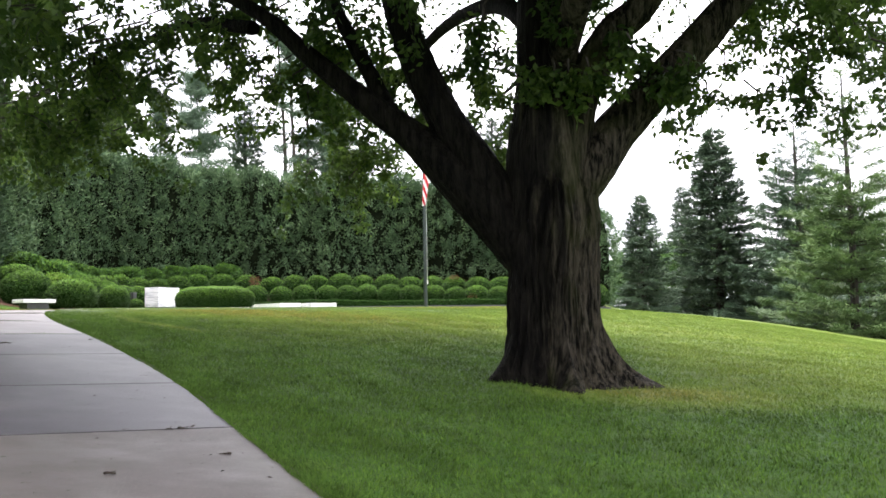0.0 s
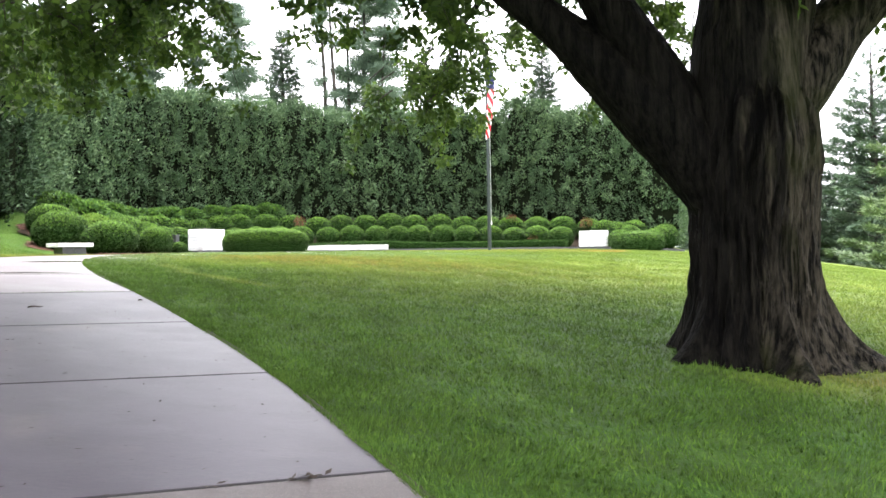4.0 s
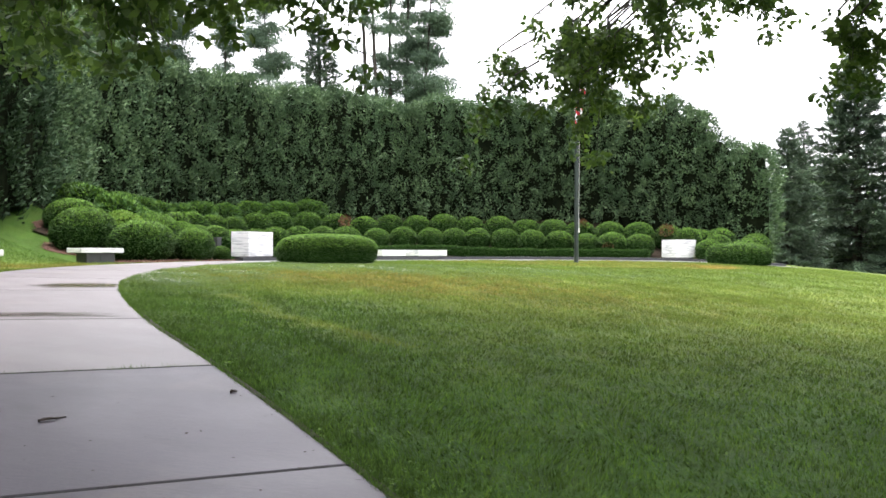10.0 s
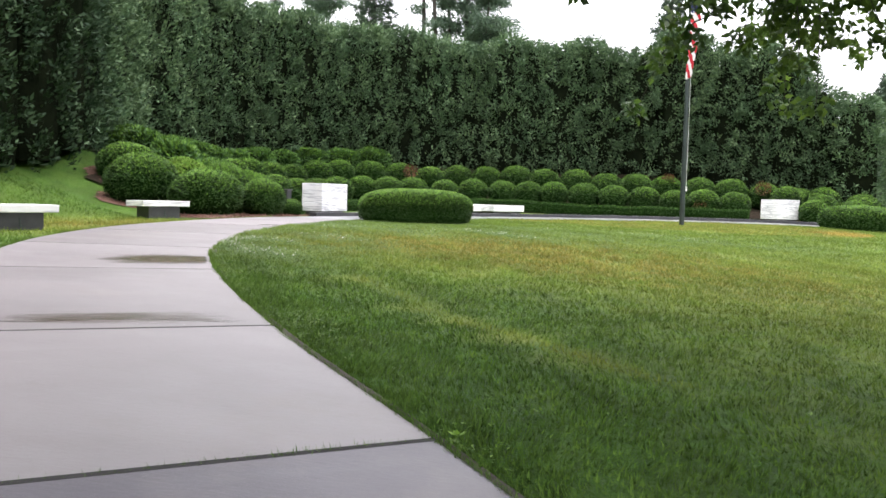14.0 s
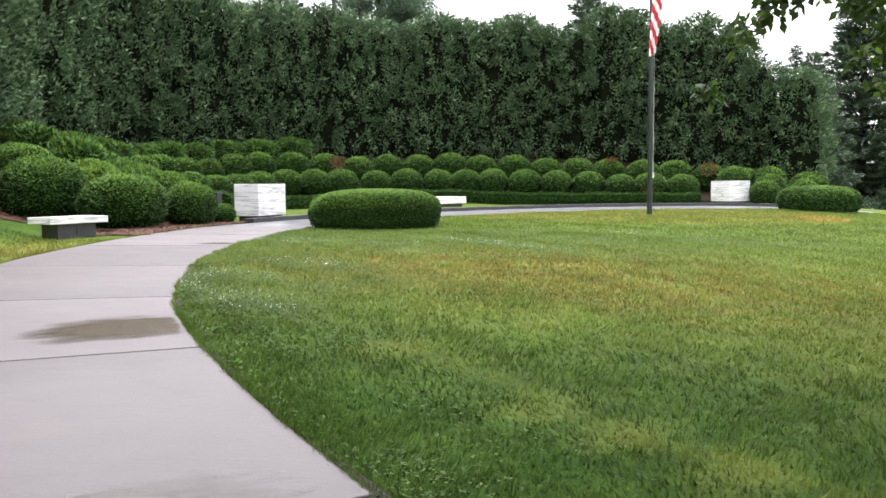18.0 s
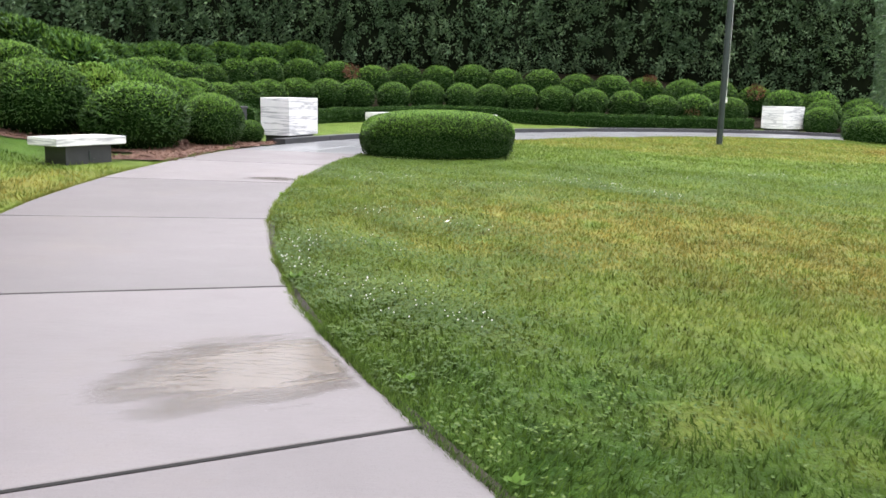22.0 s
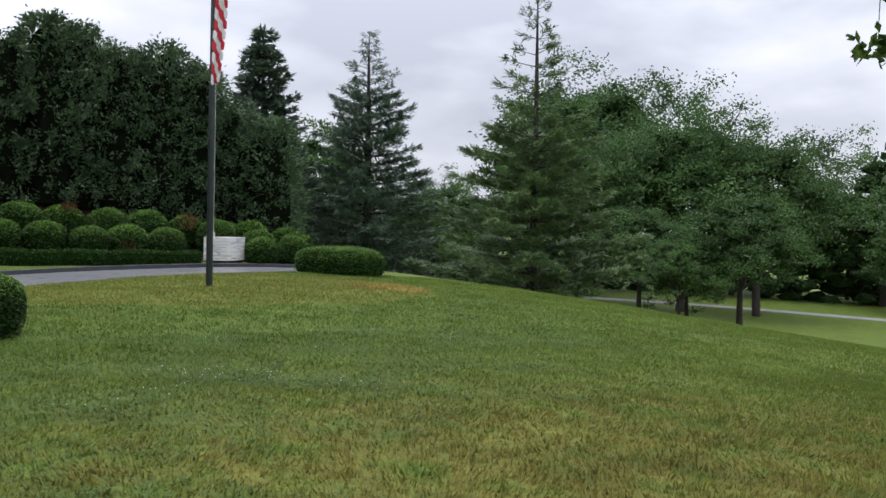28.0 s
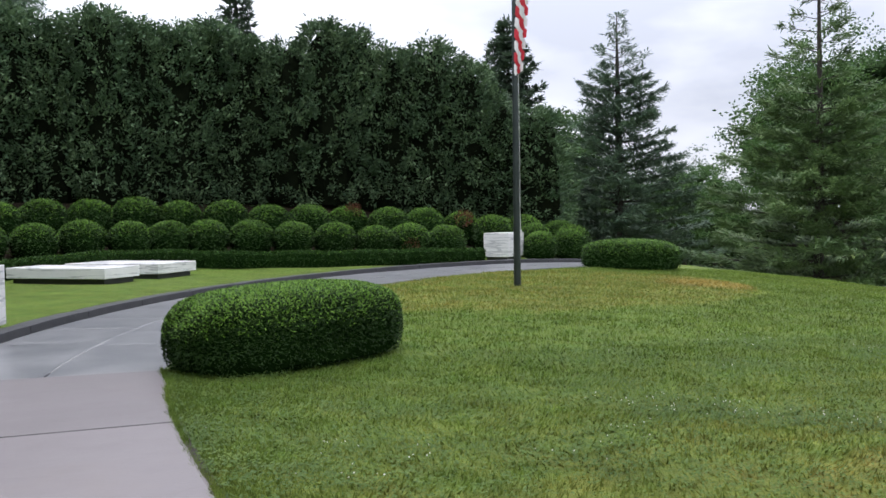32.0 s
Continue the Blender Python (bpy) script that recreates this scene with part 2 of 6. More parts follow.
def wet_concrete(name, pale, mid_c, grey, speck, gloss):
    """Broom-finished concrete, damp all over, with glossy wet patches and darker water stains."""
    m, n, l, p = node_mat(name)
    info = n.new("ShaderNodeObjectInfo")
    big, mid = noise_node(n, l, 0.5, 4), noise_node(n, l, 2.2, 5, stretch=(1, 1.6, 1))
    grit = noise_node(n, l, 130.0, 2)
    col = mix_node(n, l, ramp_node(n, l, big, 0.3, 0.7), pale, mid_c)
    col = mix_node(n, l, ramp_node(n, l, mid, 0.52, 0.8), col, grey)
    col = mix_node(n, l, ramp_node(n, l, grit, 0.54, 0.72), col, speck)
    shade = n.new("ShaderNodeHueSaturation")
    l.new(ramp_node(n, l, info.outputs["Random"], -2.6, 1.2), shade.inputs["Value"])
    l.new(col, shade.inputs["Color"])
    wet = ramp_node(n, l, noise_node(n, l, 0.9, 4, stretch=(1, 1.5, 1)), 0.40, 0.62)
    mr = n.new("ShaderNodeMapRange")
    mr.inputs["To Min"].default_value, mr.inputs["To Max"].default_value = gloss[0], gloss[1]
    l.new(wet, mr.inputs["Value"])
    l.new(mr.outputs["Result"], p.inputs["Roughness"])
    l.new(shade.outputs["Color"], p.inputs["Base Color"])
    # brown water stains, and the broom's ripple across the walk
    stain = ramp_node(n, l, noise_node(n, l, 0.75, 6, rough=0.65), 0.56, 0.74)
    tint = mix_node(n, l, stain, shade.outputs["Color"], (0.185, 0.150, 0.122))
    soft = n.new("ShaderNodeMix")
    soft.data_type = "RGBA"
    soft.inputs["Factor"].default_value = 0.28
    l.new(shade.outputs["Color"], [i for i in soft.inputs if i.name == "A" and i.type == "RGBA"][0])
    l.new(tint, [i for i in soft.inputs if i.name == "B" and i.type == "RGBA"][0])
    l.new([o for o in soft.outputs if o.type == "RGBA"][0], p.inputs["Base Color"])
    ripple = noise_node(n, l, 26.0, 3, stretch=(0.4, 1.5, 1))
    both = n.new("ShaderNodeMath")
    both.operation = "MULTIPLY_ADD"
    l.new(grit, both.inputs[0])
    both.inputs[1].default_value = 0.4
    l.new(ripple, both.inputs[2])
    bump_node(n, l, p, both.outputs[0], 0.22, 0.006)
    return m


def marble(name):
    """White marble with grey veins that run level."""
    m, n, l, p = node_mat(name)
    geo = n.new("ShaderNodeNewGeometry").outputs["Position"]
    veins = noise_node(n, l, 0.9, 5, vector=geo, stretch=(0.45, 0.45, 7.0), rough=0.55)
    cloud = noise_node(n, l, 2.0, 3, vector=geo)
    col = mix_node(n, l, ramp_node(n, l, cloud, 0.3, 0.7), (0.80, 0.79, 0.77), (0.70, 0.69, 0.68))
    band = n.new("ShaderNodeValToRGB")
    e = band.color_ramp.elements
    e[0].position, e[0].color = 0.455, (0, 0, 0, 1)
    e[1].position, e[1].color = 0.52, (0, 0, 0, 1)
    k = e.new(0.487)
    k.color = (1, 1, 1, 1)
    l.new(veins, band.inputs["Fac"])
    col = mix_node(n, l, band.outputs["Color"], col, (0.36, 0.36, 0.37))
    l.new(col, p.inputs["Base Color"])
    p.inputs["Roughness"].default_value = 0.35
    return m


def furrowed_bark():
    """Old wet bark: long uneven ridges with dark furrows between, mossy here and there, painted paler on its lit side.
    """
    m, n, l, p = node_mat("furrowed_bark")
    geo = n.new("ShaderNodeNewGeometry").outputs["Position"]
    ridges = noise_node(n, l, 1.0, 5, vector=geo, stretch=(11, 11, 0.75), rough=0.62)
    flakes = noise_node(n, l, 1.0, 4, vector=geo, stretch=(30, 30, 6), rough=0.6)
    big = noise_node(n, l, 1.1, 3, vector=geo)
    height = n.new("ShaderNodeMath")
    height.operation = "MULTIPLY_ADD"
    l.new(flakes, height.inputs[0])
    height.inputs[1].default_value = 0.55
    l.new(ridges, height.inputs[2])
    plate = ramp_node(n, l, height.outputs[0], 0.66, 0.95)
    wet_shaded = mix_node(n, l, plate, (0.0012, 0.0011, 0.0010), (0.013, 0.0115, 0.0090))
    dry_lit = mix_node(n, l, plate, (0.0025, 0.0022, 0.0018), (0.070, 0.060, 0.044))
    dry_lit = mix_node(n, l, ramp_node(n, l, big, 0.50, 0.80), dry_lit, (0.034, 0.038, 0.013))
    # black rain streaks from the fork; +X side painted paler as the lit side
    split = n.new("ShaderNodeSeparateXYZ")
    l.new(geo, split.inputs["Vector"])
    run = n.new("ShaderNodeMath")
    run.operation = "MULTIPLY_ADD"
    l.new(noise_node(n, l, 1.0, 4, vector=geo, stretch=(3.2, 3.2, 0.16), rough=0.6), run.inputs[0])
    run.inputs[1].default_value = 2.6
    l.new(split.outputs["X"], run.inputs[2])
    col = mix_node(n, l, ramp_node(n, l, run.outputs[0], 2.02, 2.42), wet_shaded, dry_lit)
    l.new(col, p.inputs["Base Color"])
    p.inputs["Roughness"].default_value = 0.7
    p.inputs["Specular IOR Level"].default_value = 0.05
    bump_node(n, l, p, height.outputs[0], 1.0, 0.10)
    return m


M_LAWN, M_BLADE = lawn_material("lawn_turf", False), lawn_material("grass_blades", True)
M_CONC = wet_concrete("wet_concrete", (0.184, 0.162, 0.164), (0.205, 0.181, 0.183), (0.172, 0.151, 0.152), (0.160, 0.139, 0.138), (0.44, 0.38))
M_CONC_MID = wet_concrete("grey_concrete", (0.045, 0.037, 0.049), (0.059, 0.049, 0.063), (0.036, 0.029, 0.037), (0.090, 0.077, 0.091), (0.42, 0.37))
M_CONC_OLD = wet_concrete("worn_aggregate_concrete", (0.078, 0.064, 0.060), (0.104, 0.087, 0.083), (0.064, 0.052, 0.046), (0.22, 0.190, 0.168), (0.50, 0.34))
M_MARBLE = marble("veined_white_marble")
M_GRANITE = surface("dark_granite", (0.024, 0.024, 0.027), (0.044, 0.044, 0.047), 0.45, 4, 160, 0.15, 0.003)
M_SLATE = surface("blue_grey_slate", (0.105, 0.110, 0.118), (0.22, 0.22, 0.225), 0.30, 1.8, 40, 0.25, 0.006, c=(0.16, 0.16, 0.165))
M_MORTAR = surface("pale_mortar", (0.24, 0.235, 0.225), (0.32, 0.31, 0.30), 0.85, 3, 80, 0.4, 0.004)
M_MULCH = surface("bark_mulch", (0.15, 0.075, 0.05), (0.23, 0.125, 0.085), 0.95, 6, 60, 1.0, 0.05, c=(0.08, 0.045, 0.03))
M_POLE = surface("dark_green_pole", (0.034, 0.044, 0.042), (0.052, 0.064, 0.060), 0.4, 3, 60, 0.05, 0.002, metal=0.6)
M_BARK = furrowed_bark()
M_BARK_DARK = surface("conifer_bark", (0.022, 0.018, 0.015), (0.045, 0.037, 0.03), 0.95, 2, 14, 0.8, 0.04, stretch=(1, 1, 0.3))
# near-black cores: the shade inside the foliage is put into their colour
M_CORE = surface("inner_shade", (0.005, 0.007, 0.004), (0.009, 0.012, 0.006), 1.0, 3, 20, 0.8, 0.05, spec=0.0)
M_CORE_GREEN = surface("inner_leaf_shade", (0.008, 0.019, 0.005), (0.014, 0.032, 0.008), 1.0, 3, 30, 0.8, 0.03, spec=0.0)
M_BOX = leafy("clipped_evergreen", (0.015, 0.039, 0.007), (0.034, 0.075, 0.011), c=(0.021, 0.051, 0.008), through_light=0.0, spec=0.15)
M_BOX_PALE = leafy("pale_evergreen", (0.030, 0.075, 0.020), (0.085, 0.160, 0.040), c=(0.050, 0.105, 0.028), through_light=0.0, spec=0.15)
M_BOX_BRIGHT = leafy("yellow_green_shrub", (0.080, 0.140, 0.014), (0.15, 0.225, 0.026), through_light=0.0, spec=0.15)
# pale leaf colour: painted light on shrub tops, and the weeds' own green
M_LIT_TOPS_WEEDS = leafy("lit_tops_and_weeds", (0.070, 0.155, 0.017), (0.155, 0.270, 0.034), through_light=0.1, spec=0.15, c=(0.085, 0.17, 0.019))
M_BROWN = leafy("brown_dead_twigs", (0.13, 0.05, 0.03), (0.2, 0.085, 0.045))
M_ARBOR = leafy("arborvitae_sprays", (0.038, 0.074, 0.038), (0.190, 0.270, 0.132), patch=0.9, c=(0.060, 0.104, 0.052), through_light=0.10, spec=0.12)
# darker copy of the sprays: shade at the screen's left end as colour
M_ARBOR_SHADED = leafy("shaded_sprays", (0.013, 0.029, 0.014), (0.070, 0.112, 0.052), patch=0.9, c=(0.023, 0.044, 0.021), through_light=0.05, spec=0.10)
M_SPRUCE = leafy("blue_green_needles", (0.060, 0.100, 0.064), (0.185, 0.245, 0.160), patch=0.5)
M_PINE = leafy("pine_needles", (0.070, 0.118, 0.076), (0.180, 0.250, 0.155), patch=0.4)
M_PINE_Y = leafy("soft_green_needles", (0.095, 0.165, 0.060), (0.220, 0.310, 0.115), patch=0.3)
M_MAPLE = leafy("broad_leaves", (0.034, 0.074, 0.014), (0.155, 0.240, 0.041), through_light=0.54, patch=0.5)
M_FAR = leafy("far_broad_leaves", (0.042, 0.098, 0.024), (0.120, 0.215, 0.052), through_light=0.3, patch=0.25)
M_CLOVER = leafy("clover_leaves", (0.044, 0.106, 0.017), (0.200, 0.285, 0.058), patch=1.5, c=(0.066, 0.128, 0.023), spec=0.25)
M_FLOWER = surface("clover_flowers", (0.62, 0.62, 0.55), (0.75, 0.73, 0.66), 0.9, 30, 200, 0.3, 0.003)
M_RED = surface("red_cloth", (0.55, 0.03, 0.045), (0.48, 0.025, 0.04), 0.85, 3, 200, 0.1, 0.002)
M_WHITE = surface("white_cloth", (0.75, 0.74, 0.73), (0.70, 0.69, 0.68), 0.85, 3, 200, 0.1, 0.002)
M_BLUE = surface("navy_cloth", (0.02, 0.025, 0.09), (0.025, 0.03, 0.1), 0.85, 3, 200, 0.1, 0.002)
M_ROAD = surface("pale_asphalt", (0.20, 0.20, 0.20), (0.26, 0.26, 0.255), 0.8, 0.5, 40, 0.2, 0.01)
M_LITTER = surface("brown_litter", (0.022, 0.016, 0.011), (0.05, 0.036, 0.025), 0.9, 8, 60, 0.4, 0.005)
M_FILLER = surface("joint_filler", (0.006, 0.006, 0.005), (0.018, 0.016, 0.014), 0.9, 20, 120, 0.5, 0.006)
M_BED = surface("dark_ground", (0.022, 0.017, 0.012), (0.040, 0.030, 0.021), 1.0, 4, 40, 1.0, 0.04, spec=0.05)
M_SOIL_SHADE = surface("soil_and_shade", (0.026, 0.021, 0.016), (0.050, 0.040, 0.030), 0.95, 8, 90, 0.7, 0.01)
M_PUDDLE, _n, _l, _p = node_mat("puddle_water")
_l.new(mix_node(_n, _l, noise_node(_n, _l, 3, 5), (0.100, 0.076, 0.054), (0.140, 0.108, 0.080)), _p.inputs["Base Color"])
_p.inputs["Roughness"].default_value = 0.16
_p.inputs["Specular IOR Level"].default_value = 0.6
bump_node(_n, _l, _p, noise_node(_n, _l, 16, 4, stretch=(0.5, 1.5, 1)), 0.30, 0.010)
_depth = _n.new("ShaderNodeAttribute")
_depth.attribute_name = "depth"
_rag = _n.new("ShaderNodeMath")
_rag.operation = "MULTIPLY_ADD"
_turn = _n.new("ShaderNodeMapping")
_turn.inputs["Rotation"].default_value = (0, 0, radians(-28))
_l.new(_n.new("ShaderNodeNewGeometry").outputs["Position"], _turn.inputs["Vector"])
_l.new(noise_node(_n, _l, 5.0, 7, vector=_turn.outputs["Vector"], stretch=(0.35, 2.2, 1), rough=0.7), _rag.inputs[0])
_rag.inputs[1].default_value = 1.5
_l.new(_depth.outputs["Fac"], _rag.inputs[2])
_dry = _n.new("ShaderNodeBsdfTransparent")
_mx = _n.new("ShaderNodeMixShader")
_l.new(ramp_node(_n, _l, _rag.outputs[0], 0.98, 1.52), _mx.inputs["Fac"])
_l.new(_dry.outputs["BSDF"], _mx.inputs[1])
_l.new(_p.outputs["BSDF"], _mx.inputs[2])
_l.new(_mx.outputs["Shader"], _n["Material Output"].inputs["Surface"])
# ---- mesh helpers ----
rng = np.random.default_rng(7)


def mesh_np(name, verts, faces, mats, smooth=False):
    """A mesh from arrays: verts (n, 3), faces (m, k)."""
    me = bpy.data.meshes.new(name)
    verts, faces = np.asarray(verts, np.float32), np.asarray(faces, np.int32)
    me.vertices.add(len(verts))
    me.vertices.foreach_set("co", verts.ravel())
    me.loops.add(faces.size)
    me.loops.foreach_set("vertex_index", faces.ravel())
    me.polygons.add(len(faces))
    me.polygons.foreach_set("loop_start", np.arange(len(faces), dtype=np.int32) * faces.shape[1])
    me.polygons.foreach_set("use_smooth", np.full(len(faces), smooth))
    me.update(calc_edges=True)
    for m in mats if isinstance(mats, (list, tuple)) else [mats]:
        me.materials.append(m)
    return me


def child(name, me, parent, label=""):
    ob = new(name, me)
    ob.parent = parent
    return tagged(ob, label) if label else ob


def part(name, bm, material, parent, label="", smooth=False):
    me = bpy.data.meshes.new(name)
    for f in bm.faces:
        f.smooth = smooth
    bm.to_mesh(me)
    bm.free()
    me.materials.append(material)
    return child(name, me, parent, label)


def box_bm(x0, x1, y0, y1, z0, z1, bevel=0.0, segments=1):
    bm = bmesh.new()
    bmesh.ops.create_cube(bm, size=1)
    bmesh.ops.scale(bm, vec=(x1 - x0, y1 - y0, z1 - z0), verts=bm.verts)
    bmesh.ops.translate(bm, vec=((x0 + x1) / 2, (y0 + y1) / 2, (z0 + z1) / 2), verts=bm.verts)
    if bevel:
        bmesh.ops.bevel(bm, geom=bm.edges[:], offset=bevel, segments=segments, affect="EDGES", profile=0.6)
    return bm


def frames_of(normals):
    """Two directions across each normal, turned at random."""
    nrm = normals / np.linalg.norm(normals, axis=1, keepdims=True)
    other = rng.normal(size=nrm.shape)
    a = np.cross(nrm, other)
    a /= np.linalg.norm(a, axis=1, keepdims=True)
    return nrm, a, np.cross(nrm, a)


def leaf_quads(at, along, across, length, width):
    """A pointed leaf (a kite of two triangles' worth) at each place."""
    length, width = np.reshape(length, (-1, 1)), np.reshape(width, (-1, 1))
    v = np.stack([at, at + along * length * 0.45 + across * width * 0.5, at + along * length, at + along * length * 0.45 - across * width * 0.5], 1)
    n = len(at)
    return v.reshape(-1, 3), np.arange(4 * n).reshape(n, 4)


def join_np(*meshes):
    vs, fs, n = [], [], 0
    for v, f in meshes:
        vs.append(v)
        fs.append(np.asarray(f) + n)
        n += len(v)
    return np.concatenate(vs), np.concatenate(fs)


def tube_np(points, radii, sides=8, ridges=0.0):
    """A tapered tube along a line of points, closed at its ends by its taper."""
    pts = np.asarray(points, float)
    tan = np.gradient(pts, axis=0)
    tan /= np.linalg.norm(tan, axis=1, keepdims=True)
    ref = np.array([0.31, 0.95, 0.05])
    a = np.cross(tan, ref)
    a /= np.linalg.norm(a, axis=1, keepdims=True)
    b = np.cross(tan, a)
    th = np.linspace(0, 2 * np.pi, sides, endpoint=False)
    r = np.asarray(radii, float)[:, None] * (1 + ridges * np.sin(th * 5 + 1.3) * 0.5 + ridges * np.sin(th * 9) * 0.5)
    v = pts[:, None] + r[..., None] * (np.cos(th)[None, :, None] * a[:, None] + np.sin(th)[None, :, None] * b[:, None])
    i, j = np.meshgrid(np.arange(len(pts) - 1), np.arange(sides), indexing="ij")
    k = (j + 1) % sides
    f = np.stack([i * sides + j, i * sides + k, (i + 1) * sides + k, (i + 1) * sides + j], -1).reshape(-1, 4)
    return v.reshape(-1, 3), f


def smooth_line(points, per=6):
    """A Catmull-Rom line through the points."""
    p = np.asarray(points, float)
    p = np.vstack([2 * p[0] - p[1], p, 2 * p[-1] - p[-2]])
    t = np.linspace(0, 1, per, endpoint=False)[:, None]
    out = []
    for i in range(1, len(p) - 2):
        a, b, c, d = p[i - 1], p[i], p[i + 1], p[i + 2]
        out.append(0.5 * (2 * b + (c - a) * t + (2 * a - 5 * b + 4 * c - d) * t**2 + (3 * b - a - 3 * c + d) * t**3))
    return np.vstack([*out, p[-2:-1]])


def signed_distance(x, y, line):
    """Distance from an open line; positive on its left-hand side."""
    p = np.asarray(line, float)
    best, sign = np.full(np.shape(x), 1e9), np.ones(np.shape(x))
    for a, b in zip(p[:-1], p[1:]):
        d = b - a
        t = np.clip(((x - a[0]) * d[0] + (y - a[1]) * d[1]) / (d @ d), 0, 1)
        ex, ey = x - a[0] - t * d[0], y - a[1] - t * d[1]
        e = np.hypot(ex, ey)
        near = e < best
        sign = np.where(near, np.sign(d[0] * ey - d[1] * ex), sign)
        best = np.where(near, e, best)
    return best * sign


def step(a, b, x):
    t = np.clip((x - a) / (b - a), 0, 1)
    return t * t * (3 - 2 * t)


def bumps(x, y, f):
    """A soft irregular wave, about -1 to 1."""
    return (np.sin(f * x * 1.3 + 2.1 * np.sin(f * y * 0.7)) + np.sin(f * y * 1.7 + 1.3 * np.sin(f * x * 1.1 + 2)) + np.sin(f * 0.9 * (x + y) + 4)) / 3

# ---- the plan ----
# the walkway's inner edge, joint by joint
EDGE = [(2.6, 2.2), (0.3, 5.9), (-1.25, 8.5), (-2.73, 11.15), (-4.25, 13.78), (-5.98, 16.31), (-7.72, 18.62), (-9.41, 20.85), (-11.04, 23.56),
        (-12.05, 25.93), (-12.71, 28.66), (-12.95, 31.7), (-12.83, 34.40), (-12.5, 36.9)]
PATH_W = 2.65
RING_C, RING_IN, RING_OUT = np.array([4.8, 31.9]), 18.0, 20.6
# the foot of the bank, on the walkway's far side and behind the graves
BANK = [(-3.0, 3.0), (-8.0, 13.0), (-12.5, 20.0), (-16.5, 27.0), (-17.4, 32.0), (-17.2, 37.0), (-17.0, 41.0), (-18.6, 46.5), (-16.9, 51.6), (-12.8, 54.0), (-7.0, 54.7), (-2.0, 54.3), (1.5, 54.6), (12, 54.0)]
RILL = [(-9.5, 24.0), (-9.13, 23.5), (-8.71, 22.9), (-8.36, 22.3), (-8.05, 21.95), (-7.45, 21.5), (-7.0, 21.15), (-6.2, 20.6)]
U_KNOTS = [-60, -34, -30, -27.2, -25.3, -22.9, -20, -17.35, -14.6, -11.7, -8.9, -5, -2, 2, 8, 20, 60]
Z_KNOTS = [1.88, 1.88, 1.83, 1.77, 1.70, 1.60, 1.40, 1.16, 0.86, 0.56, 0.30, -0.02, -0.22, -0.42, -0.65, -1.0, -2.0]


def gz(x, y):
    """Height of the ground."""
    x, y = np.asarray(x, float), np.asarray(y, float)
    z = np.interp(0.8 * x - 0.6 * y, U_KNOTS, Z_KNOTS)
    z = z - 4.2 * step(2, 62, x + 0.12 * (y - 40))
    d = signed_distance(x, y, BANK)
    rise = 2.3 * np.clip(d / 8.0, 0, 1) ** 1.5 * step(12, 27, y - 0.15 * x)
    rise = rise * (1 + 0.5 * step(36, 41, y) * step(53, 46, y))
    fade = 1 - step(3.5, 9.5, x)
    return z + rise * fade


def axis_steps(lo, hi, fine, far, grow=1.22):
    """Coordinates fine between lo and hi, coarser and coarser out to far."""
    mid = list(np.arange(lo, hi + fine, fine))
    out, s = [], fine
    a = hi
    while a < far:
        s *= grow
        a += s
        out.append(a)
    left, s, a = [], fine, lo
    while a > -far:
        s *= grow
        a -= s
        left.append(a)
    return np.array(left[::-1] + mid + out)


def dry_and_lit(x, y):
    """Straw-coloured turf: a patch beside the walkway's bend and a ring by the flagpole. Also the brighter tone that
    stands in for light on the open lawn.
    """
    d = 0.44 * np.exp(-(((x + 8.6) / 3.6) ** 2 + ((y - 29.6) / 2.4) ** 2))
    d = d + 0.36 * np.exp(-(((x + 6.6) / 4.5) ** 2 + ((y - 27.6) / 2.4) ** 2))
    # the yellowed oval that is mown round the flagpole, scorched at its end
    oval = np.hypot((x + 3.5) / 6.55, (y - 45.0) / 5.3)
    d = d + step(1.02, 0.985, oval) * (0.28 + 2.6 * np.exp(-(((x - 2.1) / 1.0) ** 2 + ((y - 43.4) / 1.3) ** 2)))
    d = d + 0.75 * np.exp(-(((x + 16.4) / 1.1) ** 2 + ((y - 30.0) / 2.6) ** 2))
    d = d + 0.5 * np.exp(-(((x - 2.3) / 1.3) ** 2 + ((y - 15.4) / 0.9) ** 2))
    # tone rises where the lawn is lit, stays low for the tree's shade
    lit_turf = 0.22 * (1 - 0.88 * step(31, 25, y) * step(-3.5, -8.0, x)) * step(18, 29, y - 0.3 * x) * (1 - 0.75 * step(-14.6, -16.4, x)) * (1 - 0.38 * step(1.0, 1.06, oval) * step(31.5, 36, y))
    lit_turf = np.maximum(lit_turf, 0.17 * step(1.6, 4.5, x) * step(13.5, 18, y))
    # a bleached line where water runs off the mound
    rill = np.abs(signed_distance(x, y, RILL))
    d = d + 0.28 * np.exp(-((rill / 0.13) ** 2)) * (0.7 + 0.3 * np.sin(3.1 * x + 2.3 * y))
    return 1.3 * d + 0.04 + lit_turf


gx, gy = axis_steps(-26, 24, 0.5, 1500), axis_steps(-2, 64, 0.5, 1500)
X, Y = np.meshgrid(gx, gy, indexing="ij")
Zg = gz(X, Y) + 0.02 * bumps(X, Y, 1.4)
# the sheet dips under the paving
edge_line = smooth_line(EDGE, 6)
d_edge = signed_distance(X, Y, edge_line)
under = (d_edge > 0.12) & (d_edge < PATH_W - 0.12) & (Y < 37.2)
rr = np.hypot(X - RING_C[0], Y - RING_C[1])
under |= (rr > RING_IN + 0.15) & (rr < RING_OUT + 0.2) & (Y > 36.5) & (X < 5) & (Y > 31.9)
Zg = np.where(under, Zg - 0.15, Zg)
ni, nj = X.shape
i, j = np.meshgrid(np.arange(ni - 1), np.arange(nj - 1), indexing="ij")
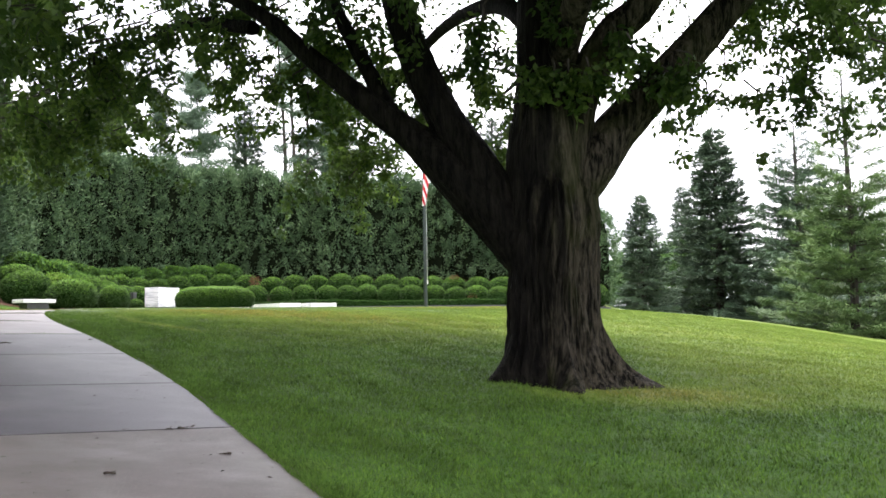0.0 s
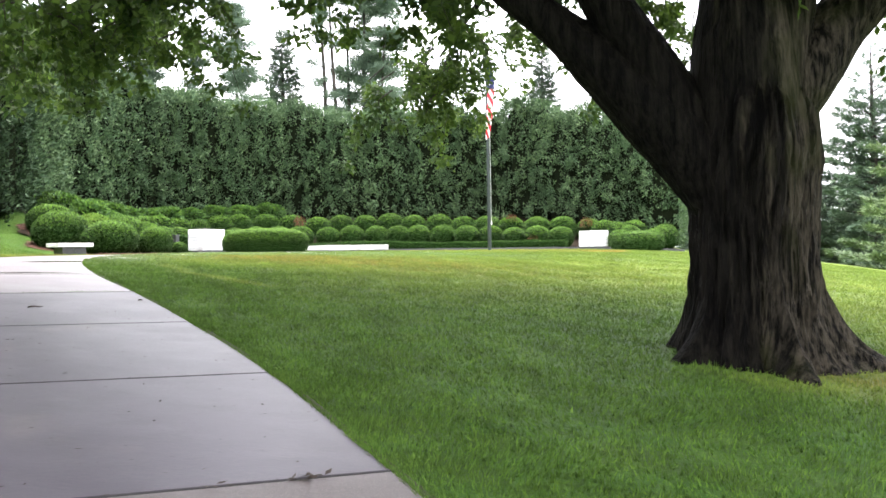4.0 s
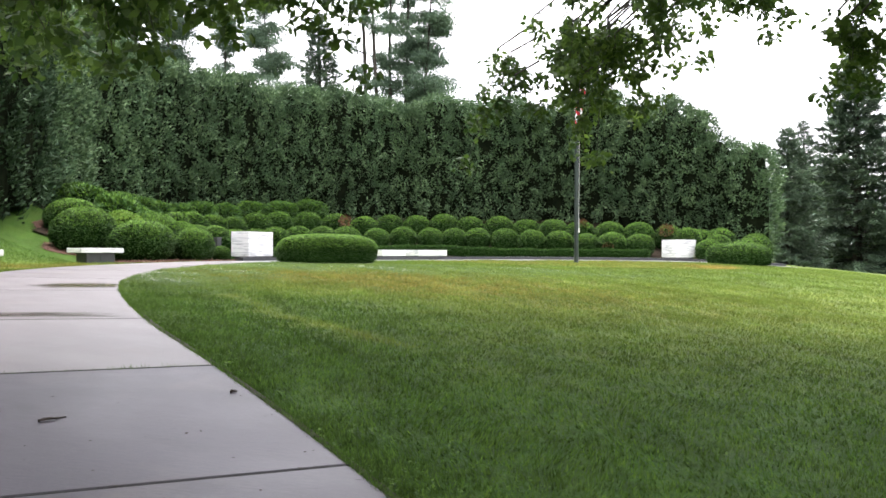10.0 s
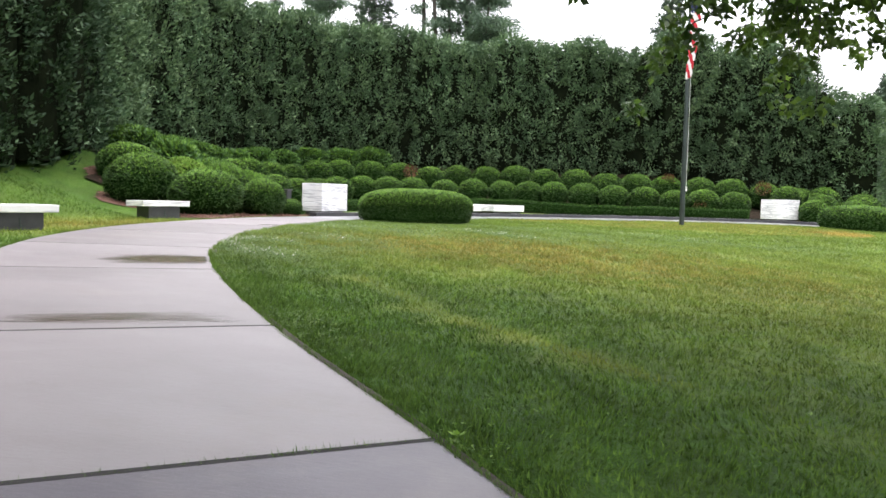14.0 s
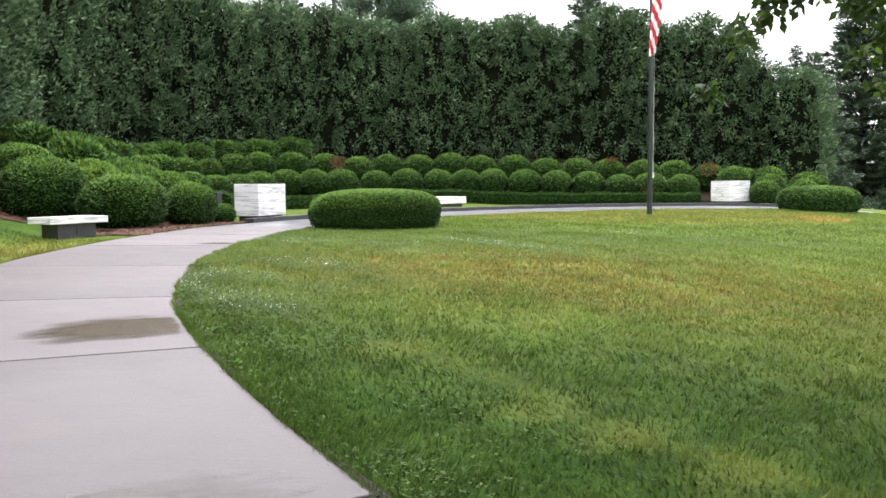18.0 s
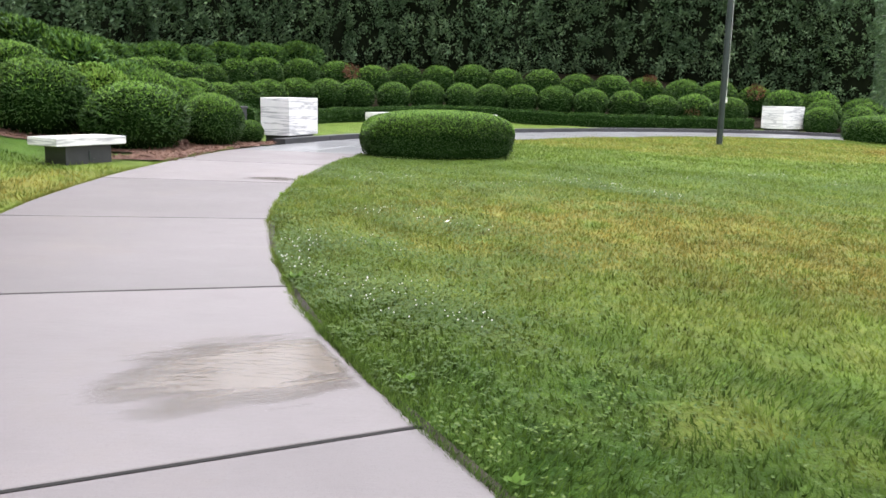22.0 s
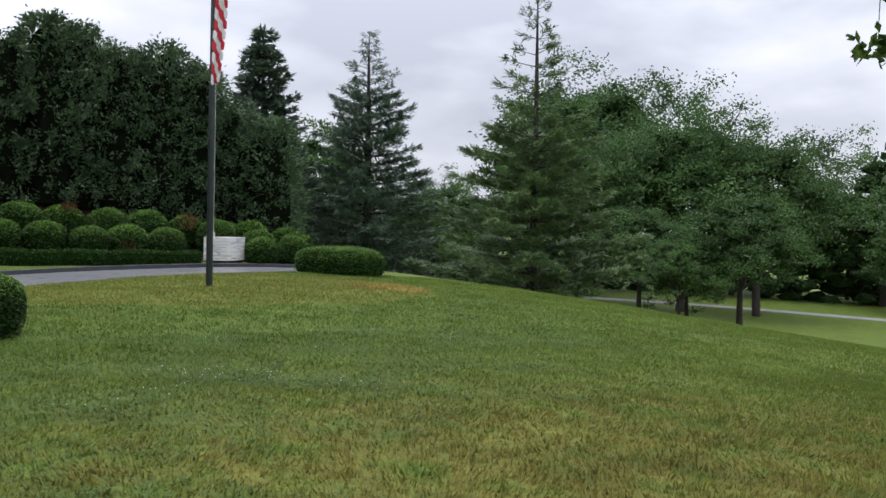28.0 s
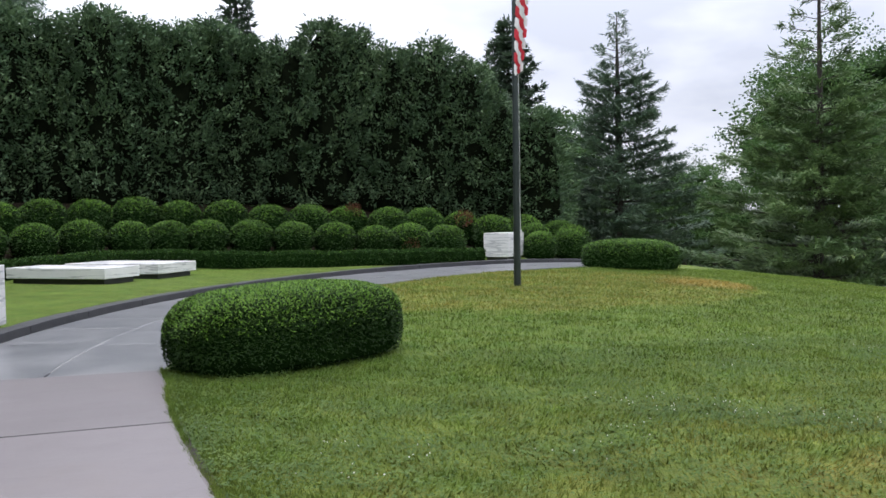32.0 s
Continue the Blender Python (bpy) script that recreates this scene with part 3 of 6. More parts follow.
quads = np.stack([i * nj + j, (i + 1) * nj + j, (i + 1) * nj + j + 1, i * nj + j + 1], -1).reshape(-1, 4)
me = mesh_np("ground", np.stack([X, Y, Zg], -1).reshape(-1, 3), quads, M_LAWN, smooth=True)
# dry holds the straw patches and the painted open light
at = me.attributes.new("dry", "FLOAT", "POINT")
at.data.foreach_set("value", dry_and_lit(X, Y).ravel().astype(np.float32))
tagged(new("ground", me), "mown lawn over a gentle mound with dry straw-coloured patches", "lawn", kind="structure")

# ---- concrete walkway, slab by slab ----
walkway = tagged(new("pavement"), "curving walkway of wet broom-finished concrete slabs", "walkway", kind="structure")


def slab_mesh(name, inner, outer, mat, thick=0.14, bevel=0.012, lift=0.02):
    """A slab between two edge lines, draped on the ground, its rim rounded over."""
    inner, outer = np.asarray(inner), np.asarray(outer)
    n, m = len(inner), 7
    w = np.array([0, bevel, 0.2, 0.5, 0.8, 1 - bevel, 1]) if m == 7 else np.linspace(0, 1, m)
    pts = inner[:, None] * (1 - w)[None, :, None] + outer[:, None] * w[None, :, None]
    z = gz(pts[..., 0], pts[..., 1]) + lift
    z[:, 0] -= bevel
    z[:, -1] -= bevel
    z[0] -= bevel
    z[-1] -= bevel
    top = np.concatenate([pts, z[..., None]], -1).reshape(-1, 3)
    low = top.copy()
    low[:, 2] -= thick
    ii, jj = np.meshgrid(np.arange(n - 1), np.arange(m - 1), indexing="ij")
    q = np.stack([ii * m + jj, ii * m + jj + 1, (ii + 1) * m + jj + 1, (ii + 1) * m + jj], -1).reshape(-1, 4)
    rim = [(a, 0) for a in range(n)] + [(n - 1, b) for b in range(1, m)] + [(a, m - 1) for a in range(n - 2, -1, -1)] + [(0, b) for b in range(m - 2, 0, -1)]
    ids = np.array([a * m + b for a, b in rim])
    nxt = np.roll(ids, -1)
    side = np.stack([ids, nxt, nxt + n * m, ids + n * m], -1)
    return mesh_np(name, np.vstack([top, low]), np.vstack([q, side]), mat)


def offset_line(line, d):
    line = np.asarray(line, float)
    t = np.gradient(line, axis=0)
    t /= np.linalg.norm(t, axis=1, keepdims=True)
    return line + d * np.stack([-t[:, 1], t[:, 0]], 1)


fine_edge = smooth_line(EDGE, 10)
far_edge = offset_line(fine_edge, PATH_W)
for k in range(len(EDGE) - 1):
    a, b = k * 10, k * 10 + 10
    inn, out = fine_edge[a:b + 1].copy(), far_edge[a:b + 1].copy()
    for e, s in ((0, 1), (-1, -1)):
        for line in (inn, out):
            t = line[s] - line[e] if e == 0 else line[-2] - line[-1]
            line[e] += t / np.linalg.norm(t) * 0.008
    cut = np.r_[inn[:1], inn[:1] + (inn[1:2] - inn[:1]) * 0.05, inn[1:-1], inn[-1:] - (inn[-1:] - inn[-2:-1]) * 0.05, inn[-1:]]
    cot = np.r_[out[:1], out[:1] + (out[1:2] - out[:1]) * 0.05, out[1:-1], out[-1:] - (out[-1:] - out[-2:-1]) * 0.05, out[-1:]]
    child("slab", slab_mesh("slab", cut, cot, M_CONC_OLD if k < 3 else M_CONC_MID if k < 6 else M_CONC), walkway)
    if 0 < k:
        p0, p1 = fine_edge[a], far_edge[a]
        t = fine_edge[a + 1] - fine_edge[a - 1]
        t = t / np.linalg.norm(t) * (0.026 if k == 6 else 0.012)
        lift = 0.0205 if k == 6 else 0.0190
        child("joint", slab_mesh("joint", np.array([p0 - t, p0, p0 + t]), np.array([p1 - t, p1, p1 + t]), M_FILLER, 0.05, 0.0, lift), walkway, "dark joint filler")

# ---- slate ring walk and its curb ----
ring = tagged(new("pavement_slate"), "curved walk of wet blue-grey slate flags behind the lawn", "walkway", kind="structure")


def arc(radius, a0, a1, n):
    th = np.radians(np.linspace(a0, a1, n))
    return RING_C + radius * np.stack([np.cos(th), np.sin(th)], 1)


RA0, RA1 = 161.5, 84.0
mid_r = (RING_IN + RING_OUT) / 2
cuts = np.linspace(RA0, RA1, 20)
child("mortar_bed", slab_mesh("mortar_bed", arc(RING_OUT, 163.5, RA1, 60), arc(RING_IN + 0.02, 163.5, RA1, 60), M_MORTAR, 0.1, 0.0, 0.007), ring, "pale mortar joints")
for k in range(19):
    for r0, r1 in ((RING_IN, mid_r - 0.1), (mid_r - 0.1, RING_OUT)):
        g = 0.008
        a0, a1 = cuts[k] - 0.03, cuts[k + 1] + 0.03
        if r0 > mid_r - 0.2:
            a0, a1 = a0 - 1.1, max(a1 - 1.1, RA1 - 1.1)
        if k == 0:
            a0 = 164.6 if r0 < mid_r - 0.2 else 165.8
        me = slab_mesh("flagstone", arc(r1 - g, a0, a1, 6), arc(r0 + g, a0, a1, 6), M_SLATE, 0.1, 0.006, 0.012 + 0.003 * rng.random())
        child("flagstone", me, ring)
curb = tagged(new("curb"), "low curb of dark grey granite blocks along the slate walk", "curb", kind="structure")
cuts = np.linspace(159, RA1, 15)
for k in range(14):
    a0, a1 = cuts[k] - 0.025, cuts[k + 1] + 0.025
    child("curb_block", slab_mesh("curb_block", arc(RING_OUT + 0.32, a0, a1, 6), arc(RING_OUT + 0.01, a0, a1, 6), M_GRANITE, 0.3, 0.01, 0.13), curb)

# ---- marble block planters, benches, graves, flagpole ----


def granite_foot(w, d, h):
    return box_bm(-w / 2, w / 2, -d / 2, d / 2, 0, h, 0.006)


def marble_block(x, y, yaw, w, d, label):
    z = float(gz(x, y)) - 0.01
    ob = tagged(new("marble_block"), label, "stone block", group="marble blocks flanking the slate walk")
    ob.matrix_world = pose(x, y, z, 0, 0, yaw)
    part("plinth", granite_foot(w - 0.16, d - 0.16, 0.17), M_GRANITE, ob, "dark granite plinth")
    h = (0.17, 0.43, 0.69, 1.03)
    for a, b in zip(h[:-1], h[1:]):
        part("course", box_bm(-w / 2, w / 2, -d / 2, d / 2, a + 0.002, b - 0.002, 0.006), M_MARBLE, ob)
    return ob


marble_block(-14.57, 40.67, 69.5, 1.35, 0.76, "white veined marble block on a dark granite plinth")
marble_block(2.38, 54.22, 32, 1.26, 1.0, "white veined marble block before round clipped shrubs")


def bench(x, y, yaw, label):
    ob = tagged(new("bench"), label, "bench", group="stone benches by the walkway")
    ob.matrix_world = pose(x, y, float(gz(x, y)) - 0.02, 0, 0, yaw)
    part("seat", box_bm(-0.64, 0.64, -0.36, 0.36, 0.31, 0.44, 0.008), M_MARBLE, ob, "pale marble seat slab")
    part("base", box_bm(-0.42, 0.42, -0.26, 0.26, 0, 0.31, 0.005), M_GRANITE, ob, "dark granite base block")
    bm = box_bm(-0.015, 0.015, -0.275, -0.262, 0.08, 0.22, 0.003)
    t = bmesh.new()
    bmesh.ops.create_cube(t, size=1)
    bmesh.ops.scale(t, vec=(0.09, 0.012, 0.02), verts=t.verts)
    bmesh.ops.translate(t, vec=(0.04, -0.268, 0.085), verts=t.verts)
    me = bpy.data.meshes.new("tmp")
    t.to_mesh(me)
    bm.from_mesh(me)
    t.free()
    part("bracket", bm, M_POLE, ob, "small dark metal bracket")
    return ob


bench(-16.75, 33.75, 59, "marble slab bench on a granite base beside mulch")
bench(-16.25, 27.4, 62, "marble slab bench on a granite base on grass")


def grave(x, y, yaw, w, d, label):
    ob = tagged(new("grave_slab"), label, "grave", group="pair of marble graves")
    ob.matrix_world = pose(x, y, float(gz(x, y)) - 0.02, 0, 0, yaw)
    part("plinth", box_bm(-w / 2 + 0.12, w / 2 - 0.12, -d / 2 + 0.12, d / 2 - 0.12, 0, 0.16, 0.006), M_GRANITE, ob, "dark granite plinth")
    part("ledger", box_bm(-w / 2, w / 2, -d / 2, d / 2, 0.16, 0.44, 0.01), M_MARBLE, ob, "veined white marble ledger stone")
    return ob


grave(-12.25, 52.25, 133.8, 3.2, 1.36, "long low marble grave slab on a granite plinth")
grave(-10.6, 53.6, 133.8, 3.2, 1.75, "low marble grave slab before a clipped low hedge")

flagpole = tagged(new("flagpole"), "bronze flagpole with a flag hanging at half staff", "flagpole")
flagpole.matrix_world = pose(-3.07, 44.67, float(gz(-3.07, 44.67)) - 0.02)
zs = np.linspace(0, 8.65, 14)
v, f = tube_np(np.stack([0 * zs, 0 * zs, zs], 1), np.interp(zs, [0, 8.65], [0.088, 0.045]), 16)
child("pole", mesh_np("pole", v, f, M_POLE, True), flagpole)
bm = bmesh.new()
bmesh.ops.create_uvsphere(bm, u_segments=12, v_segments=8, radius=0.08)
bmesh.ops.translate(bm, vec=(0, 0, 8.7), verts=bm.verts)
part("finial", bm, M_POLE, flagpole, "round finial", True)
part("cleat", box_bm(0.06, 0.13, -0.03, 0.03, 1.18, 1.34, 0.01), M_MARBLE, flagpole, "pale halyard cleat")
ln = np.array([[0.1, 0.0, 1.3], [0.105, 0.0, 4.0], [0.09, 0.0, 8.3]])
v, f = tube_np(smooth_line(ln, 6), np.full(13, 0.007), 5)
child("halyard", mesh_np("halyard", v, f, M_WHITE, True), flagpole)


F_LOW, F_TOP = 5.0, 8.35


def flag_point(u, z):
    """A point of the limp cloth: folds across it, a slow twist downwards."""
    s = (F_TOP - z) / (F_TOP - F_LOW)
    wide = 0.26 + 0.10 * math.sin(0.6 + 3.2 * s)
    return (-0.05 + u * wide + 0.05 * math.sin(s * 4), -0.10 + 0.05 * math.sin(u * 15 + 2.6 * s) + 0.03 * math.sin(s * 5), z + 0.12 * (u - 0.5) * s)


def cloth(u0, u1, z0, z1, shear, mat, name, n=9, m=5):
    vs = [flag_point(u, z1 + (z0 - z1) * r - shear * (u - u0)) for r in np.linspace(0, 1, n) for u in np.linspace(u0, u1, m)]
    i, j = np.meshgrid(np.arange(n - 1), np.arange(m - 1), indexing="ij")
    f = np.stack([i * m + j, i * m + j + 1, (i + 1) * m + j + 1, (i + 1) * m + j], -1).reshape(-1, 4)
    return child(name, mesh_np(name, vs, f, mat, True), flag)


flag = child("flag", None, flagpole, "limp red and white striped flag with a navy canton")
# the stripes run steeply down the hanging cloth
for q in range(-14, 2):
    zz = np.linspace(F_LOW, F_TOP - 1.1, 26)
    u0 = np.clip(q * 0.40 + 1.45 * (F_TOP - zz), 0, 1)
    u1 = np.clip((q + 1) * 0.40 + 1.45 * (F_TOP - zz), 0, 1)
    keep = np.nonzero(u1 - u0 > 0.02)[0]
    if len(keep) < 3:
        continue
    vs = [flag_point(u0[k] + (u1[k] - u0[k]) * w, zz[k]) for k in keep for w in (0, 0.33, 0.66, 1)]
    i, j = np.meshgrid(np.arange(len(keep) - 1), np.arange(3), indexing="ij")
    f = np.stack([i * 4 + j, i * 4 + j + 1, (i + 1) * 4 + j + 1, (i + 1) * 4 + j], -1).reshape(-1, 4)
    child("stripe", mesh_np("stripe", vs, f, M_RED if q % 2 else M_WHITE, True), flag)
cloth(0, 1, F_TOP - 1.15, F_TOP, 0.0, M_BLUE, "canton", 10, 9)
for q in range(13):
    u, z = 0.1 + 0.8 * ((q * 0.37) % 1), F_TOP - 1.05 + q * 0.077
    x, y, zz = flag_point(u, z)
    v, f = leaf_quads(np.array([[x, y - 0.012, zz]]), np.array([[0, 0, 1.0]]), np.array([[1.0, 0, 0]]), 0.07, 0.06)
    child("star", mesh_np("star", v, f, M_WHITE), flag)

# small dark granite marker behind the marble block
marker = tagged(new("stone_marker"), "small dark granite marker beside a clipped hedge", "marker")
marker.matrix_world = pose(-15.53, 39.85, float(gz(-15.53, 39.85)) - 0.02, 0, 0, 65)
part("block", box_bm(-0.1, 0.1, -0.08, 0.08, 0, 0.78, 0.01), M_GRANITE, marker)
part("cap", box_bm(-0.12, 0.12, -0.1, 0.1, 0.78, 0.83, 0.008), M_GRANITE, marker)
# ---- shrubs ----


def unit_dirs(n, low=-1.0):
    z = rng.uniform(low, 1, n)
    a = rng.uniform(0, 2 * np.pi, n)
    r = np.sqrt(1 - z * z)
    return np.stack([r * np.cos(a), r * np.sin(a), z], 1)


def lump(d, seed, amount):
    """Uneven swelling over a round body."""
    return 1 + amount * (bumps(d[:, 0] * 3 + seed, d[:, 1] * 3 + d[:, 2] * 2, 1.0) + 0.6 * bumps(d[:, 1] * 7 - seed, d[:, 2] * 7, 1.0))


def shrub_meshes(seed, rx, ry, h, count, leaf, mat, square=2.0, lumpy=0.035, sit=0.45, loose=0.0):
    """Core, coat and paler lit-top shoots of a clipped shrub that stands on z = 0. square over 2 flattens top and
    sides; loose lets the shoots stand out.
    """
    def body(d, shrink):
        k = (np.abs(d[:, 0]) ** square + np.abs(d[:, 1]) ** square + np.abs(d[:, 2]) ** square) ** (1 / square)
        e = d / k[:, None] * lump(d, seed, lumpy)[:, None] * shrink
        p = e * np.array([rx, ry, h * (1 - sit)])
        p[:, 2] = np.maximum(p[:, 2] + h * sit, 0.02)
        return p

    bm = bmesh.new()
    bmesh.ops.create_icosphere(bm, subdivisions=3, radius=1)
    d = np.array([v.co[:] for v in bm.verts])
    for v, q in zip(bm.verts, body(d / np.linalg.norm(d, axis=1, keepdims=True), 0.945)):
        v.co = q
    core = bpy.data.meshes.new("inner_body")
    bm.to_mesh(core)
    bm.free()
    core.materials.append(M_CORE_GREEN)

    def sprays(d, push, size, slim):
        """Flat sprays that jut out like shingles, their faces to the sky."""
        nrm = d / np.array([rx, ry, h * 0.55])
        nrm /= np.linalg.norm(nrm, axis=1, keepdims=True)
        side = rng.normal(size=nrm.shape) * (1, 1, 0.35)
        side -= nrm * np.sum(side * nrm, 1, keepdims=True)
        side /= np.linalg.norm(side, axis=1, keepdims=True)
        reach = 0.80 - 0.50 * np.clip(nrm[:, 2:], 0, 1) + loose
        along = nrm * reach + 0.7 * side + rng.normal(scale=0.16, size=nrm.shape)
        along /= np.linalg.norm(along, axis=1, keepdims=True)
        wide = np.cross(along, nrm * 0.7 + (0, 0, 0.6) + rng.normal(scale=0.30, size=nrm.shape))
        wide /= np.linalg.norm(wide, axis=1, keepdims=True)
        root = body(d, push) - along * size * 0.25
        return leaf_quads(root, along, wide, size * rng.uniform(0.7, 1.35, len(d)), size * slim)

    d = unit_dirs(count, -0.85)
    # the coat thins out towards the bare foot, baring the dark core as shade
    foot = body(d, 1.0)[:, 2] / h
    d = d[rng.random(count) < np.clip((foot - 0.05) / 0.85, 0.10, 1.0)]
    v, f = sprays(d, 0.955, leaf * 1.25, 0.36)
    # paler new shoots, thickest on the crown, stand in for light from above
    d = unit_dirs(count, 0.0)
    d = d[rng.random(count) < 0.85 * d[:, 2] ** 2.0]
    v2, f2 = sprays(d, 0.968, leaf * 1.1, 0.34)
    return core, mesh_np("foliage", v, f, mat), mesh_np("new_growth", v2, f2, M_LIT_TOPS_WEEDS)


def shrub(meshes, name, label, category, x, y, yaw=0.0, scale=(1, 1, 1), group=""):
    ob = tagged(new(name), label, category, group)
    ob.matrix_world = pose(x, y, float(gz(x, y)) - 0.03, 0, 0, yaw) @ Matrix.Diagonal((*scale, 1))
    child("inner_body", meshes[0], ob)
    child("foliage", meshes[1], ob)
    tagged(child("new_growth", meshes[2], ob), "fresh shoots on the crown, painted paler as if lit", kind="stuff")
    return ob


def along_line(line, gap):
    s = np.r_[0, np.cumsum(np.hypot(*np.diff(line, axis=0).T))]
    t = np.arange(0, s[-1], gap)
    return np.stack([np.interp(t, s, line[:, k]) for k in (0, 1)], 1)


ROUND = [shrub_meshes(k, 0.705, 0.705, 1.24, 4200, 0.085, M_BOX, 2.1) for k in range(4)]
LOOSE = [shrub_meshes(k + 40, 0.80, 0.80, 1.24, 4200, 0.13, M_BOX_PALE, 2.0, 0.09, loose=0.3) for k in range(3)]
LIVELY = [shrub_meshes(k + 9, 0.95, 0.95, 1.15, 9000, 0.075, M_BOX_BRIGHT, 2.0, 0.05) for k in range(2)]
ROW1 = smooth_line([(-20.2, 47.2), (-18.9, 51.0), (-16.9, 54.6), (-13.3, 56.6), (-8, 57.2), (-3, 56.2), (0.9, 55.4)], 30)
ROW2 = smooth_line([(-21.8, 45.5), (-20.9, 52.0), (-18.4, 56.7), (-13.6, 58.7), (-8, 59.3), (-2.5, 58.2), (4.2, 57.2)], 30)
ROW3 = smooth_line([(-22.6, 43.0), (-23.2, 48.0), (-22.4, 53.5), (-20.0, 57.6), (-16.5, 59.6)], 30)
for row, (line, gap, size) in enumerate(((ROW1, 1.40, 1.0), (ROW2, 1.52, 1.06), (ROW3, 1.7, 1.1))):
    for k, (x, y) in enumerate(along_line(line, gap)):
        s = size * rng.uniform(0.94, 1.06)
        shrub(LOOSE[k % 3] if row == 2 else ROUND[(k * 3 + row) % 4], "round_shrub", "clipped round evergreen shrub in a curving row", "shrub", x + rng.normal(0, 0.06), y + rng.normal(0, 0.06), rng.uniform(0, 360), (1.07 * s, 1.07 * s, s * rng.uniform(0.95, 1.03)), "clipped shrub rows")
# brown dead tufts on a few of them
for x, y, z, r in ((-0.9, 55.15, 0.5, 0.3), (2.2, 56.9, 1.15, 0.35), (-2.1, 57.7, 1.2, 0.3), (-14.8, 57.3, 1.2, 0.35), (3.6, 57.0, 0.9, 0.3)):
    d = unit_dirs(260)
    nrm, a, b = frames_of(d + np.array([0, -0.7, 0.4]))
    v, f = leaf_quads(d * r * rng.random((260, 1)) ** 0.4, nrm, a, 0.1, 0.05)
    ob = tagged(new("dead_sprig", mesh_np("dead_sprig", v, f, M_BROWN)), "rust-brown dead twigs in a clipped shrub", "dead twigs", kind="stuff")
    ob.location = (x, y, float(gz(x, y)) + z)

BIG = [shrub_meshes(20 + k, 1.0, 1.0, 1.36, 14000, 0.070, M_BOX, 2.05, 0.045) for k in range(3)]
CLUMP = [(-18.95, 37.25, 1.03, 1.52, 0), (-16.9, 36.95, 1.02, 1.36, 1), (-15.83, 38.5, 0.68, 1.14, 2), (-17.35, 39.2, 0.82, 1.6, 2), (-17.1, 40.5, 0.72, 1.42, 0), (-20.5, 39.3, 0.92, 1.32, 1), (-19.9, 41.3, 0.92, 1.75, 3),
         (-18.7, 41.3, 0.88, 1.5, 3), (-17.5, 42.1, 0.74, 1.25, 1), (-21.5, 42.0, 0.98, 1.6, 4), (-20.1, 43.0, 0.95, 1.5, 5), (-18.8, 44.4, 0.8, 1.25, 2)]
for x, y, sx, tall, k in CLUMP:
    if k < 3:
        shrub(BIG[k], "round_shrub", "large clipped mounded evergreen shrub on mulch", "shrub", x, y, rng.uniform(0, 360), (sx, sx, tall / 1.36), "mounded shrubs by the bench")
    else:
        shrub(LOOSE[k - 3], "round_shrub", "pale feathery evergreen shrub on the planted bank", "shrub", x, y, rng.uniform(0, 360), (sx / 0.8, sx / 0.8, tall / 1.24), "feathery shrubs on the bank")
for x, y, s, k in ((-18.35, 38.55, 1.0, 0),):
    shrub(LIVELY[k], "round_shrub", "yellow-green mounded shrub among darker ones", "shrub", x, y, 20 * k, (s, s, s * 1.32))
shrub(ROUND[2], "round_shrub", "small dark clipped shrub beside a marble block", "shrub", -15.30, 39.55, 30, (0.46, 0.46, 0.44))
for x, y, s, k in ((3.75, 53.95, 0.9, 0), (5.6, 54.6, 0.98, 1), (4.5, 55.5, 1.05, 2), (6.4, 55.6, 1.08, 3), (4.9, 56.8, 1.15, 1), (3.2, 56.5, 1.15, 2), (6.7, 57.0, 1.12, 0)):
    shrub(ROUND[k], "round_shrub", "clipped round shrub bunched beside a marble block", "shrub", x, y, 50 * k, (s, s, s), "shrubs bunched at the walk's end")
LONG1 = shrub_meshes(31, 1.60, 0.80, 0.95, 60000, 0.038, M_BOX, 2.9, 0.024, 0.40)
shrub(LONG1, "oblong_shrub", "oblong clipped evergreen shrub at the lawn's corner", "shrub", -11.03, 37.0, 22)
LONG2 = shrub_meshes(32, 1.66, 0.87, 0.98, 15000, 0.070, M_BOX, 2.9, 0.022, 0.38)
shrub(LONG2, "oblong_shrub", "oblong clipped evergreen shrub on the mound's edge", "shrub", 4.02, 49.15, -60)

# ---- low clipped hedge behind the graves ----
low_line = smooth_line([(-15.95, 41.1), (-16.3, 42.6), (-17.0, 45.5), (-16.7, 50.0), (-15.2, 53.0), (-12.7, 55.1), (-9.8, 55.8), (-6.5, 55.2), (-3, 54.1), (0.9, 53.1)], 14)
pts = along_line(low_line, 0.3)
nrm2 = offset_line(pts, 1.0) - pts
prof = np.array([(-0.42, 0.0), (-0.46, 0.26), (-0.42, 0.45), (-0.2, 0.52), (0.2, 0.52), (0.42, 0.45), (0.46, 0.26), (0.42, 0.0)])
base_z = gz(pts[:, 0], pts[:, 1]) - 0.03
vs = np.stack([np.concatenate([pts + nrm2 * u, (base_z + h * (1 + 0.04 * np.sin(np.arange(len(pts)) * 0.9) + 0.55 * step(49, 44, pts[:, 1])))[:, None]], 1) for u, h in prof], 1)
n, m = vs.shape[:2]
i, j = np.meshgrid(np.arange(n - 1), np.arange(m - 1), indexing="ij")
f = np.stack([i * m + j, (i + 1) * m + j, (i + 1) * m + j + 1, i * m + j + 1], -1).reshape(-1, 4)
low_hedge = tagged(new("low_hedge"), "low clipped evergreen hedge curving behind the graves", "hedge")
ends = [[e, e + q, e + q + 1, e + q + 2] for e in (0, (n - 1) * m) for q in (1, 3, 5)]
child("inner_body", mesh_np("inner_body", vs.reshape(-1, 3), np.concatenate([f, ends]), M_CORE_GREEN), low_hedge)
